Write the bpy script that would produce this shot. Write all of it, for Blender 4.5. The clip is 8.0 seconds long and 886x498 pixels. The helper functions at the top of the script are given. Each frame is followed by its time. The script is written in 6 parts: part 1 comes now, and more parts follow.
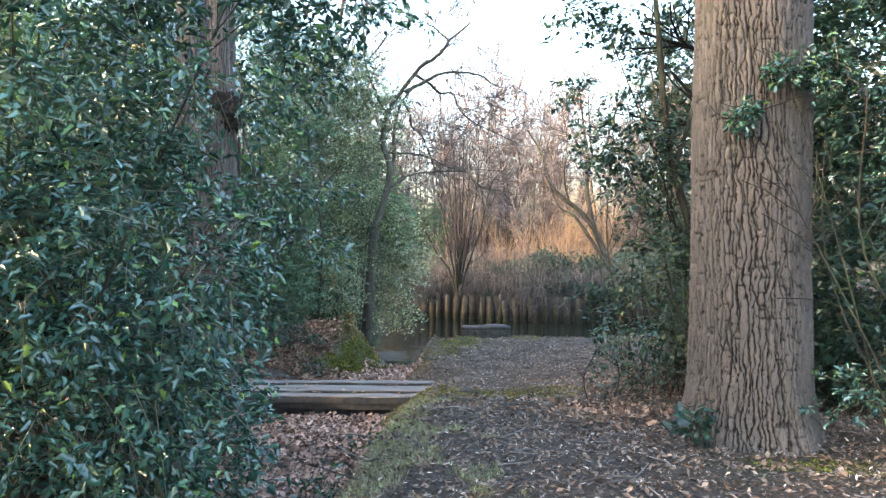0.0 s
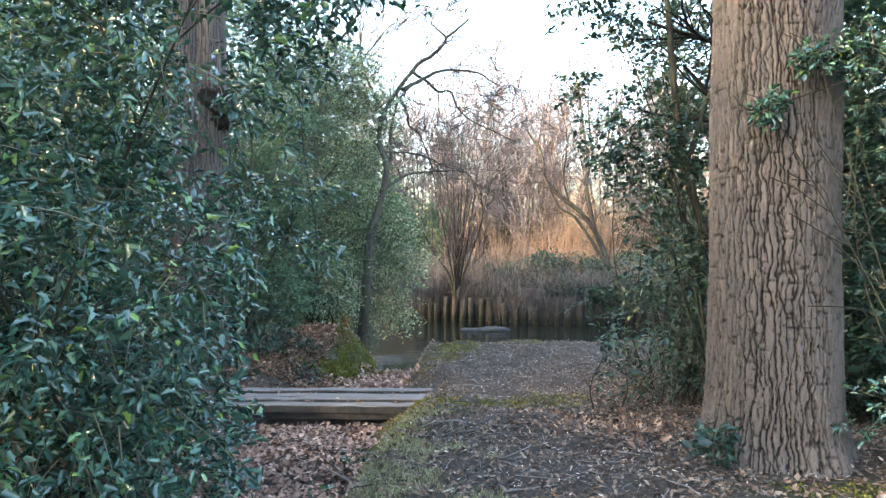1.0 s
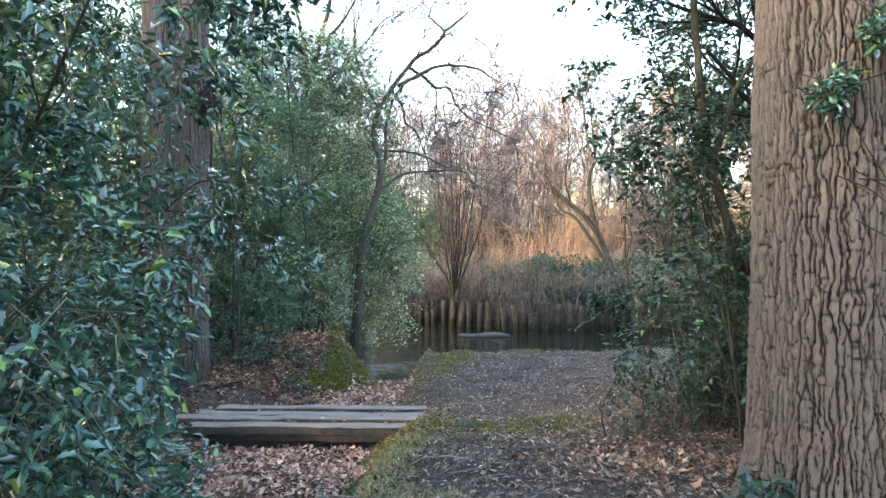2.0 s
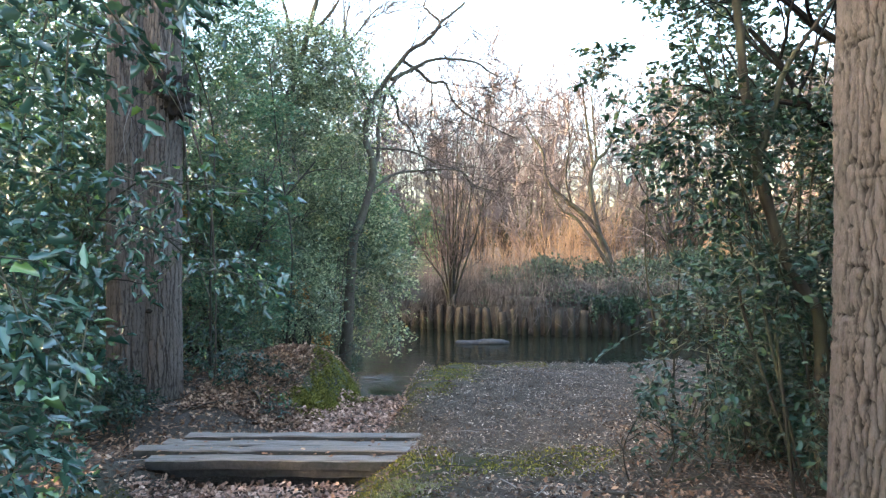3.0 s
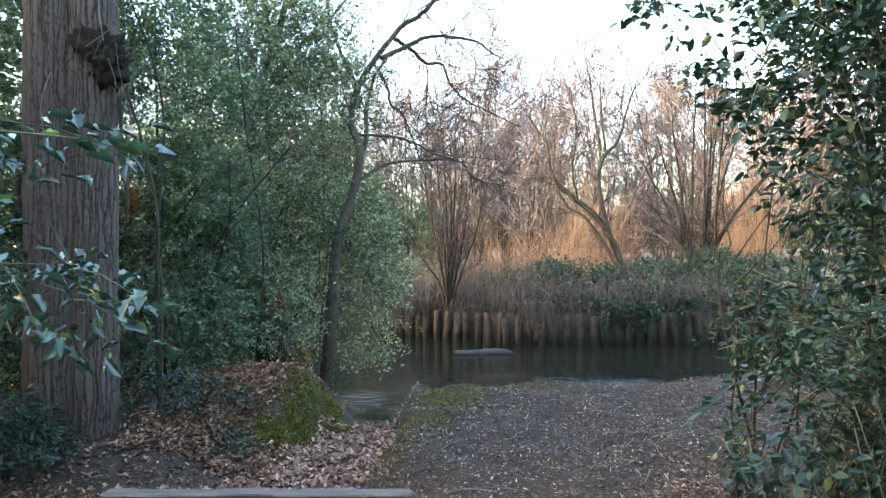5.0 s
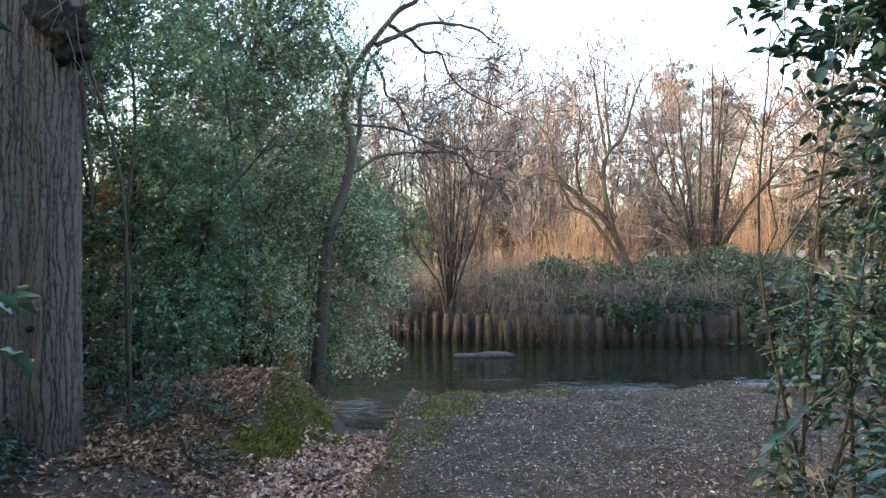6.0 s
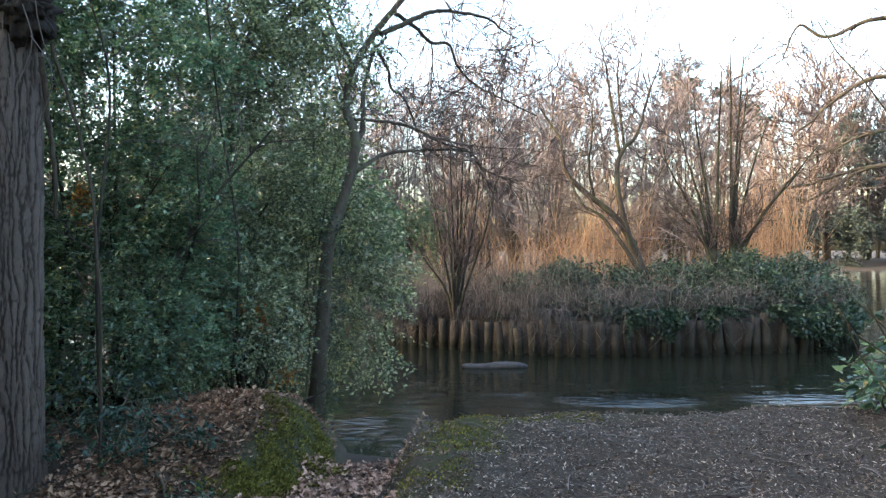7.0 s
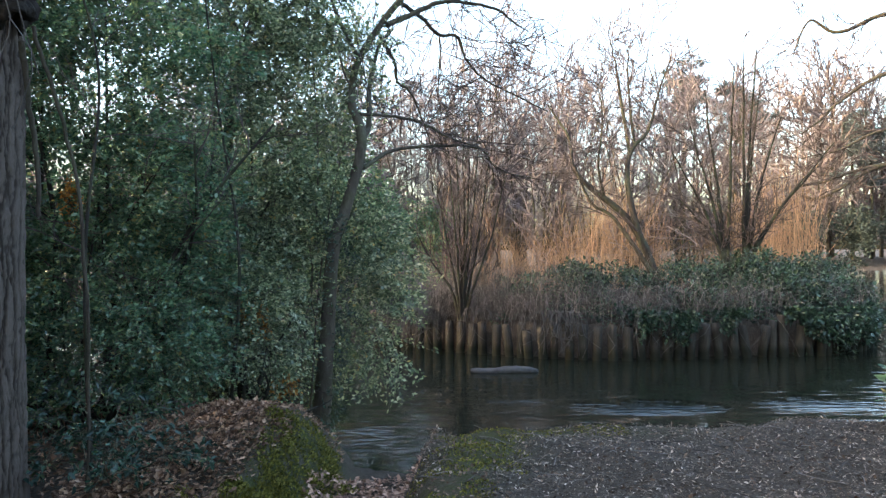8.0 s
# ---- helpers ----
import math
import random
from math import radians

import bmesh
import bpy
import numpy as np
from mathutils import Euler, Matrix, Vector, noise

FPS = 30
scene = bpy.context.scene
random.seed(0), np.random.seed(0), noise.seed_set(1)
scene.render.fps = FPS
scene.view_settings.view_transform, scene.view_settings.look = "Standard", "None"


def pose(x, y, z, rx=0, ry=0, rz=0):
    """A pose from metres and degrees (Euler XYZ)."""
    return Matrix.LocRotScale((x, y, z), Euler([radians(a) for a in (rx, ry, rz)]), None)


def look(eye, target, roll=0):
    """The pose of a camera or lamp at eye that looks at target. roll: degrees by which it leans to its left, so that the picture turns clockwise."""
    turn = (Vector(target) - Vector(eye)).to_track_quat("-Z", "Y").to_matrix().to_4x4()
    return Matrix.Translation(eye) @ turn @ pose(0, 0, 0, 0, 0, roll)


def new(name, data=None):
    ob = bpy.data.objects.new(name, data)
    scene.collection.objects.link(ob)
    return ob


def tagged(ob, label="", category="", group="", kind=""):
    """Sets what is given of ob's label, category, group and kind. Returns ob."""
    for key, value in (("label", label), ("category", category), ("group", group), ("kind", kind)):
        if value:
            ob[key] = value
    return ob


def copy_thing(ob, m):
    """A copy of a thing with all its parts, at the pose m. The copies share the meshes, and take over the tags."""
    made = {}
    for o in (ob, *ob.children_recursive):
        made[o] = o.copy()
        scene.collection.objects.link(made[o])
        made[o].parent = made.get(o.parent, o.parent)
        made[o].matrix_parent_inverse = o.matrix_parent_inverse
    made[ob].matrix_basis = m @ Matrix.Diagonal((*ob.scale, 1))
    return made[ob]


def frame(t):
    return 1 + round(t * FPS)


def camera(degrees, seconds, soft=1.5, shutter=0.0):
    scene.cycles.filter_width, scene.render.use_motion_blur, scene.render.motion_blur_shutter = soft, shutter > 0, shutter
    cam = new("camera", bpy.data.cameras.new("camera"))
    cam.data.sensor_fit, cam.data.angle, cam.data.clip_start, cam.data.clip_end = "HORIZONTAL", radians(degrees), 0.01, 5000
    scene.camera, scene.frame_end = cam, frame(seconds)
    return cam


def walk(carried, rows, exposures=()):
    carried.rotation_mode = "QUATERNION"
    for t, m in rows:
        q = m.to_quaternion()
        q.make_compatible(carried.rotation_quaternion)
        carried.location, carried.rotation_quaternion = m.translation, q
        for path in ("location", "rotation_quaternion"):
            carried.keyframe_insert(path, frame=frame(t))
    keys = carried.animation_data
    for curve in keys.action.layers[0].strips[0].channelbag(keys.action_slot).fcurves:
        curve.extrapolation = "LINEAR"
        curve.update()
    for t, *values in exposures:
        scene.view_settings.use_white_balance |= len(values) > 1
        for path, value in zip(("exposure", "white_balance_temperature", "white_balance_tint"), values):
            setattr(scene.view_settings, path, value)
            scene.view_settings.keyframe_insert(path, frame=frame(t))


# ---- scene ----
cam = camera(67.1, 8.0, soft=1.35)
PATH = [
    (0, (0.186, 0.506, 1.508), (0.143, 2.505, 1.501), 0.1),
    (0.5, (0.188, 0.636, 1.514), (0.147, 2.635, 1.508), 0.1),
    (1, (0.171, 0.944, 1.528), (0.134, 2.943, 1.523), 0.0),
    (1.5, (0.188, 1.336, 1.551), (0.154, 3.336, 1.547), -0.0),
    (1.7, (0.201, 1.503, 1.561), (0.163, 3.503, 1.558), 0.2),
    (2.8, (0.193, 2.65, 1.71), (0.172, 4.65, 1.706), 0.1),
    (3, (0.193, 2.83, 1.717), (0.17, 4.83, 1.711), 0.1),
    (3.5, (0.194, 3.285, 1.722), (0.173, 5.285, 1.716), 0.1),
    (4, (0.188, 3.888, 1.69), (0.168, 5.887, 1.686), 0.1),
    (4.5, (0.172, 4.497, 1.704), (0.153, 6.497, 1.707), -0.1),
    (4.7, (0.165, 4.649, 1.707), (0.151, 6.649, 1.704), -0.0),
    (6, (0.221, 5.707, 1.589), (0.204, 7.707, 1.593), -0.1),
    (6.5, (0.134, 6.218, 1.628), (0.117, 8.218, 1.63), -0.1),
    (7, (0.032, 6.798, 1.689), (0.012, 8.798, 1.694), -0.1),
    (7.5, (-0.071, 7.273, 1.708), (-0.092, 9.273, 1.717), -0.2),
    (8, (-0.159, 7.407, 1.714), (-0.18, 9.407, 1.718), -0.2),
]
walk(cam, [(t, look(eye, target, roll)) for t, eye, target, roll in PATH],
     [(0.0, 4.57, 5960, 10), (3.0, 4.50, 6050, 10), (5.0, 4.29, 6050, 10), (8.0, 3.81, 6050, 10)])

# ---------------------------------------------------------------- world, sun
SUN_UP, SUN_FROM = 9.0, Vector((-0.92, -0.30, 0.0)).normalized()
world = bpy.data.worlds.new("sky")
scene.world = world
world.use_nodes = True
wn = world.node_tree
sky = wn.nodes.new("ShaderNodeTexSky")
sky.sky_type, sky.sun_disc = "NISHITA", False
sky.sun_elevation = radians(SUN_UP)
sky.sun_rotation = math.atan2(SUN_FROM.x, SUN_FROM.y)
sky.air_density, sky.dust_density, sky.ozone_density = 1.0, 6.0, 1.0
wn.nodes["Background"].inputs[1].default_value = 0.15
wn.links.new(sky.outputs[0], wn.nodes["Background"].inputs[0])
sun = new("sun", bpy.data.lights.new("sun", "SUN"))
sun.data.energy, sun.data.angle, sun.data.color = 0.5, radians(1.5), (1.0, 0.72, 0.50)
to_sun = SUN_FROM * math.cos(radians(SUN_UP)) + Vector((0, 0, math.sin(radians(SUN_UP))))
sun.matrix_world = look(to_sun * 60, (0, 0, 0))

WATER = -1.45


# ---------------------------------------------------------------- materials
def ramp(nt, fac, stops):
    r = nt.nodes.new("ShaderNodeValToRGB")
    while len(r.color_ramp.elements) < len(stops):
        r.color_ramp.elements.new(0.5)
    for e, (p, c) in zip(r.color_ramp.elements, stops):
        e.position, e.color = p, (*c, 1)
    nt.links.new(fac, r.inputs[0])
    return r.outputs[0]


def noise_node(nt, vec, scale, detail=4.0, rough=0.6, distort=0.0):
    n = nt.nodes.new("ShaderNodeTexNoise")
    n.inputs["Scale"].default_value, n.inputs["Detail"].default_value = scale, detail
    n.inputs["Roughness"].default_value, n.inputs["Distortion"].default_value = rough, distort
    nt.links.new(vec, n.inputs["Vector"])
    return n.outputs["Fac"]


def blend(nt, fac, a, b, mode="MIX"):
    m = nt.nodes.new("ShaderNodeMix")
    m.data_type, m.blend_type = "RGBA", mode
    for sock, v in ((m.inputs[0], fac), (m.inputs[6], a), (m.inputs[7], b)):
        if hasattr(v, "links") or hasattr(v, "is_linked"):
            nt.links.new(v, sock)
        else:
            sock.default_value = v if isinstance(v, float) else (*v, 1)
    return m.outputs[2]


def placed(nt, scale=(1, 1, 1)):
    tc = nt.nodes.new("ShaderNodeTexCoord")
    mp = nt.nodes.new("ShaderNodeMapping")
    mp.inputs["Scale"].default_value = scale
    nt.links.new(tc.outputs["Object"], mp.inputs["Vector"])
    return mp.outputs[0]


def bump(nt, height, strength, distance, bsdf):
    b = nt.nodes.new("ShaderNodeBump")
    b.inputs["Strength"].default_value, b.inputs["Distance"].default_value = strength, distance
    nt.links.new(height, b.inputs["Height"])
    nt.links.new(b.outputs[0], bsdf.inputs["Normal"])


def material(name, rough=0.8, spec=0.3):
    m = bpy.data.materials.new(name)
    m.use_nodes = True
    b = m.node_tree.nodes["Principled BSDF"]
    b.inputs["Roughness"].default_value = rough
    b.inputs["Specular IOR Level"].default_value = spec
    return m, m.node_tree, b


def leaf_material(name, stops, rough=0.4, spec=0.5, through_light=0.25, single=False):
    """Leaf: colour by leaf, mottled, glossy skin, some light passing through."""
    m, nt, b = material(name, rough, spec)
    g = nt.nodes.new("ShaderNodeObjectInfo" if single else "ShaderNodeNewGeometry")
    col = ramp(nt, g.outputs["Random" if single else "Random Per Island"], stops)
    n = noise_node(nt, placed(nt), 1.3, 3)
    col = blend(nt, ramp(nt, n, [(0.35, (0, 0, 0)), (0.7, (0.45, 0.45, 0.45))]), col, blend(nt, 1.0, col, (0.75, 0.85, 0.55), "MULTIPLY"))
    nt.links.new(col, b.inputs["Base Color"])
    t = nt.nodes.new("ShaderNodeBsdfTranslucent")
    nt.links.new(blend(nt, 1.0, col, (1.0, 1.0, 0.6), "MULTIPLY"), t.inputs[0])
    mix = nt.nodes.new("ShaderNodeMixShader")
    mix.inputs[0].default_value = through_light
    nt.links.new(b.outputs[0], mix.inputs[1])
    nt.links.new(t.outputs[0], mix.inputs[2])
    nt.links.new(mix.outputs[0], nt.nodes["Material Output"].inputs[0])
    return m


def bark_material(name, dark, light, green=(0.09, 0.11, 0.05), moss=0.3, stretch=0.18, scale=14.0, depth=0.02, wet_shade=None):
    m, nt, b = material(name, 0.9, 0.15)
    v = placed(nt, (1, 1, stretch))
    n1 = noise_node(nt, v, scale, 6, 0.65, 0.6)
    n2 = noise_node(nt, placed(nt), 1.6, 3)
    n3 = noise_node(nt, placed(nt), 90.0, 3)
    col = ramp(nt, n1, [(0.32, dark), (0.66, light)])
    col = blend(nt, 0.35, col, ramp(nt, n3, [(0.3, dark), (0.7, light)]))
    col = blend(nt, ramp(nt, n2, [(0.45, (0, 0, 0)), (0.75, (moss, moss, moss))]), col, green)
    nt.links.new(col, b.inputs["Base Color"])
    # wet waterline, with shade from overhanging growth put into the same dark band
    if wet_shade is not None:
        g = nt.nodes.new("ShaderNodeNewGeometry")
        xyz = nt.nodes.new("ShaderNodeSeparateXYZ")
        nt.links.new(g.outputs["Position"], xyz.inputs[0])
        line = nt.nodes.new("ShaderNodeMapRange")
        line.inputs["From Min"].default_value, line.inputs["From Max"].default_value = wet_shade, wet_shade + 0.22
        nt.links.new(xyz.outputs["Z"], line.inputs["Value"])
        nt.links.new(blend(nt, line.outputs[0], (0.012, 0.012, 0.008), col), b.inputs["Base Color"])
    bump(nt, n1, 0.8, depth, b)
    return m


def stuff_material(name, stops, rough=0.85, spec=0.2, patch=2.0, single=False):
    m, nt, b = material(name, rough, spec)
    g = nt.nodes.new("ShaderNodeObjectInfo" if single else "ShaderNodeNewGeometry")
    col = ramp(nt, g.outputs["Random" if single else "Random Per Island"], stops)
    n = noise_node(nt, placed(nt), patch, 4)
    col = blend(nt, 0.6, col, blend(nt, 1.0, col, ramp(nt, n, [(0.3, (0.5, 0.48, 0.46)), (0.7, (1.2, 1.2, 1.2))]), "MULTIPLY"))
    nt.links.new(col, b.inputs["Base Color"])
    return m


HOLLY_TONES = [(0.0, (0.020, 0.052, 0.044)), (0.6, (0.043, 0.098, 0.078)), (0.9, (0.076, 0.150, 0.108)), (0.985, (0.13, 0.23, 0.085)), (1.0, (0.24, 0.36, 0.085))]
M_HOLLY = leaf_material("holly_leaf", HOLLY_TONES, 0.2, 0.9, 0.16)
# small leaves, two tints: the palest tones put leaf glints into the colour
M_SMALL = leaf_material("small_leaf", [(0.0, (0.060, 0.086, 0.062)), (0.5, (0.165, 0.208, 0.150)), (0.75, (0.36, 0.41, 0.305)), (0.96, (0.56, 0.57, 0.43)), (1.0, (0.45, 0.33, 0.15))], 0.22, 0.9, 0.5)
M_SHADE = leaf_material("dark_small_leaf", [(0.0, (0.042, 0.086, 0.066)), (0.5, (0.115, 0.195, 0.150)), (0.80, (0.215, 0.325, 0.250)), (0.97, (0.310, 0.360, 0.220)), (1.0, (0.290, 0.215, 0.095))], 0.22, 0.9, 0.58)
M_HOLLYPIECE = leaf_material("holly_single_leaf", HOLLY_TONES, 0.2, 0.9, 0.16, True)
# orange leaf colour that stands in for sunlight beyond the shrubs
M_SUNPATCH = leaf_material("sunpatch_leaf", [(0.0, (0.22, 0.09, 0.025)), (0.5, (0.42, 0.19, 0.05)), (1.0, (0.60, 0.32, 0.09))], 0.6, 0.3, 0.5)
M_BUSH = leaf_material("bush_leaf", [(0.0, (0.006, 0.020, 0.016)), (0.6, (0.014, 0.040, 0.031)), (0.9, (0.028, 0.068, 0.044)), (1.0, (0.065, 0.085, 0.028))], 0.42, 0.45, 0.22)
M_BRAMBLE = leaf_material("bramble_leaf", [(0.0, (0.005, 0.014, 0.009)), (0.5, (0.015, 0.037, 0.024)), (0.85, (0.038, 0.078, 0.050)), (1.0, (0.09, 0.115, 0.065))], 0.4, 0.5, 0.25)
# grey-blue and pale: distance haze is put into the needle colour
M_HAZEPINE = leaf_material("hazed_pine_needle", [(0.0, (0.048, 0.060, 0.066)), (1.0, (0.080, 0.096, 0.104))], 0.6, 0.3, 0.1)
M_FARBUSH = leaf_material("far_evergreen", [(0.0, (0.020, 0.029, 0.029)), (1.0, (0.046, 0.060, 0.056))], 0.7, 0.2, 0.1)
M_LITTER = stuff_material("leaf_litter", [(0.0, (0.040, 0.026, 0.019)), (0.4, (0.108, 0.074, 0.054)), (0.85, (0.180, 0.130, 0.098)), (1.0, (0.26, 0.20, 0.155))], 0.85, 0.15)
M_REDLEAF = stuff_material("russet_leaf", [(0.0, (0.090, 0.052, 0.037)), (0.4, (0.25, 0.150, 0.108)), (0.8, (0.43, 0.270, 0.198)), (1.0, (0.55, 0.38, 0.29))], 0.7, 0.3)
M_BANKLEAF = stuff_material("dull_leaf", [(0.0, (0.050, 0.028, 0.017)), (0.4, (0.145, 0.082, 0.052)), (0.8, (0.29, 0.178, 0.115)), (1.0, (0.44, 0.30, 0.205))], 0.75, 0.3)
M_CHIP = stuff_material("bark_chip", [(0.0, (0.020, 0.015, 0.012)), (0.45, (0.078, 0.062, 0.050)), (0.82, (0.185, 0.148, 0.120)), (1.0, (0.46, 0.39, 0.33))], 0.7, 0.35)
M_LITTERPIECE = stuff_material("single_fallen_leaf", [(0.0, (0.055, 0.034, 0.024)), (0.4, (0.15, 0.099, 0.070)), (0.8, (0.190, 0.135, 0.10)), (1.0, (0.25, 0.19, 0.145))], 0.85, 0.15, 20.0, True)
M_MOSS = stuff_material("moss", [(0.0, (0.053, 0.059, 0.012)), (0.6, (0.138, 0.134, 0.028)), (1.0, (0.238, 0.213, 0.059))], 0.95, 0.1, 5)
M_GRASS = stuff_material("grass_blade", [(0.0, (0.075, 0.085, 0.030)), (0.5, (0.19, 0.195, 0.080)), (1.0, (0.38, 0.35, 0.21))], 0.7, 0.3)
M_STRAW = stuff_material("dead_stem", [(0.0, (0.034, 0.028, 0.026)), (0.6, (0.086, 0.077, 0.073)), (1.0, (0.205, 0.188, 0.178))], 0.8, 0.2)
M_REED = leaf_material("willow_rod", [(0.0, (0.120, 0.081, 0.065)), (0.5, (0.188, 0.127, 0.098)), (1.0, (0.27, 0.182, 0.138))], 0.6, 0.3, 0.25)
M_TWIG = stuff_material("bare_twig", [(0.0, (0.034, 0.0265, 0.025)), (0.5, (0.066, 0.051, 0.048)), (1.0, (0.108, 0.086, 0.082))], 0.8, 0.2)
# paler than the near twigs: haze of distance put into the colour
M_HAZETWIG = stuff_material("hazed_far_twig", [(0.0, (0.090, 0.074, 0.076)), (0.5, (0.140, 0.117, 0.120)), (1.0, (0.208, 0.180, 0.184))], 0.8, 0.2)
M_BARK = bark_material("grey_bark", (0.0212, 0.0169, 0.0132), (0.0798, 0.066, 0.0518), moss=0.35)
M_DARKBARK = bark_material("dark_bark", (0.00851, 0.00754, 0.0066), (0.0321, 0.0283, 0.0236), moss=0.4)
# near-black because the thicket's shade is put into the bark colour
M_SHADEDBARK = bark_material("shaded_smooth_bark", (0.0035, 0.0035, 0.0036), (0.011, 0.0105, 0.0105), moss=0.1, green=(0.010, 0.012, 0.009))
M_WILLOW = bark_material("willow_bark", (0.0137, 0.0114, 0.00912), (0.057, 0.0471, 0.038), moss=0.35)
M_PINEBARK = bark_material("russet_bark", (0.0283, 0.0179, 0.0141), (0.103, 0.0707, 0.0565), moss=0.15, scale=10.0, depth=0.03)
M_GREENTWIG = stuff_material("green_twig", [(0.0, (0.046, 0.049, 0.03)), (1.0, (0.173, 0.166, 0.113))], 0.7, 0.3)
M_POST = bark_material("wet_shaded_post", (0.012, 0.0105, 0.0092), (0.060, 0.052, 0.044), (0.036, 0.042, 0.022), 0.5, 0.12, 22.0, 0.016, wet_shade=WATER + 0.18)
M_LOG = bark_material("wet_log", (0.0236, 0.0221, 0.0245), (0.0707, 0.0669, 0.0716), moss=0.1, stretch=1.0, scale=6.0)


def plate_bark_material(name, dark, low, high, green):
    m, nt, b = material(name, 0.92, 0.12)
    at = nt.nodes.new("ShaderNodeAttribute")
    at.attribute_name = "ridge"
    n2 = noise_node(nt, placed(nt, (1, 1, 0.4)), 42.0, 8, 0.8)
    n3 = noise_node(nt, placed(nt), 2.2, 4)
    n4 = noise_node(nt, placed(nt, (1, 1, 0.25)), 130.0, 5, 0.75)
    crest = blend(nt, 0.45, ramp(nt, n2, [(0.3, low), (0.7, high)]), ramp(nt, n4, [(0.3, low), (0.7, high)]))
    # dark cracks, plus shade on the ridge flanks put into colour by the mask
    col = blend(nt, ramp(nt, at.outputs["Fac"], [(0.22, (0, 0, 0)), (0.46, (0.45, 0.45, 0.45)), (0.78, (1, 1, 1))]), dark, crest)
    col = blend(nt, ramp(nt, n3, [(0.48, (0, 0, 0)), (0.72, (0.4, 0.4, 0.4))]), col, green)
    nt.links.new(col, b.inputs["Base Color"])
    bump(nt, n2, 1.0, 0.02, b)
    return m


def plank_material():
    m, nt, b = material("weathered_plank", 0.75, 0.3)
    v = placed(nt, (0.25, 6, 6))
    n1, n2 = noise_node(nt, v, 9.0, 6, 0.7), noise_node(nt, placed(nt), 3.0, 4)
    info = nt.nodes.new("ShaderNodeObjectInfo")
    col = ramp(nt, n1, [(0.32, (0.045, 0.041, 0.0385)), (0.55, (0.140, 0.131, 0.125)), (0.72, (0.235, 0.223, 0.214))])
    col = blend(nt, ramp(nt, n2, [(0.5, (0, 0, 0)), (0.8, (0.5, 0.5, 0.5))]), col, (0.10, 0.09, 0.065))
    tint = ramp(nt, info.outputs["Random"], [(0.0, (0.8, 0.78, 0.76)), (1.0, (1.08, 1.06, 1.05))])
    nt.links.new(blend(nt, 1.0, col, tint, "MULTIPLY"), b.inputs["Base Color"])
    bump(nt, n1, 0.6, 0.008, b)
    return m


def ground_material():
    m, nt, b = material("woodland_soil", 0.95, 0.15)
    v = placed(nt)
    n1, n2, n3 = noise_node(nt, v, 0.9, 5), noise_node(nt, v, 34.0, 6, 0.75), noise_node(nt, v, 6.0, 4)
    soil = ramp(nt, n2, [(0.32, (0.022, 0.017, 0.0135)), (0.52, (0.066, 0.053, 0.043)), (0.72, (0.150, 0.124, 0.103))])
    soil = blend(nt, ramp(nt, n1, [(0.4, (0, 0, 0)), (0.65, (0.6, 0.6, 0.6))]), soil, (0.062, 0.051, 0.043))
    at = nt.nodes.new("ShaderNodeAttribute")
    at.attribute_name = "moss"
    mossy = ramp(nt, n2, [(0.3, (0.022, 0.0287, 0.00859)), (0.7, (0.0573, 0.0672, 0.0216))])
    edge = nt.nodes.new("ShaderNodeMath")
    edge.operation = "MULTIPLY"
    nt.links.new(at.outputs["Fac"], edge.inputs[0])
    nt.links.new(ramp(nt, n3, [(0.3, (0.1, 0.1, 0.1)), (0.6, (1, 1, 1))]), edge.inputs[1])
    nt.links.new(blend(nt, edge.outputs[0], soil, mossy), b.inputs["Base Color"])
    bump(nt, n2, 1.0, 0.04, b)
    return m


def water_material():
    m, nt, b = material("pond_water", 0.04, 0.5)
    b.inputs["Base Color"].default_value = (0.008, 0.010, 0.007, 1)
    b.inputs["IOR"].default_value = 1.33
    n1 = noise_node(nt, placed(nt, (0.35, 1.3, 1)), 2.8, 2, 0.4, 0.6)
    n2 = noise_node(nt, placed(nt, (0.35, 1.0, 1)), 0.6, 2)
    mul = nt.nodes.new("ShaderNodeMath")
    mul.operation = "MULTIPLY"
    nt.links.new(n1, mul.inputs[0])
    nt.links.new(ramp(nt, n2, [(0.4, (0.45, 0.45, 0.45)), (0.7, (1, 1, 1))]), mul.inputs[1])
    # wind and wake patches: x, y, half-lengths, strength
    n3 = noise_node(nt, placed(nt, (0.4, 1.7, 1)), 2.4, 1, 0.4, 1.6)
    wave = mul.outputs[0]
    for px, py, hx, hy, a in ((3.8, 20.9, 1.7, 0.75, 3.6), (7.2, 21.2, 1.8, 0.8, 1.2), (-1.75, 18.8, 0.7, 1.3, 1.5), (1.6, 21.4, 2.2, 0.9, 0.5)):
        tc, mp, gr = nt.nodes.new("ShaderNodeTexCoord"), nt.nodes.new("ShaderNodeMapping"), nt.nodes.new("ShaderNodeTexGradient")
        mp.inputs["Location"].default_value = (-px / hx, -py / hy, -WATER / 3.0)
        mp.inputs["Scale"].default_value = (1 / hx, 1 / hy, 1 / 3.0)
        gr.gradient_type = "SPHERICAL"
        nt.links.new(tc.outputs["Object"], mp.inputs["Vector"])
        nt.links.new(mp.outputs[0], gr.inputs[0])
        for op, other in (("MULTIPLY", n3), ("MULTIPLY_ADD", None)):
            k = nt.nodes.new("ShaderNodeMath")
            k.operation = op
            nt.links.new(gr.outputs["Fac"] if other is not None else last, k.inputs[0])
            if other is not None:
                nt.links.new(other, k.inputs[1])
            else:
                k.inputs[1].default_value = a * 2.2
                nt.links.new(wave, k.inputs[2])
            last = k.outputs[0]
        wave = last
    bump(nt, wave, 0.8, 0.04, b)
    return m


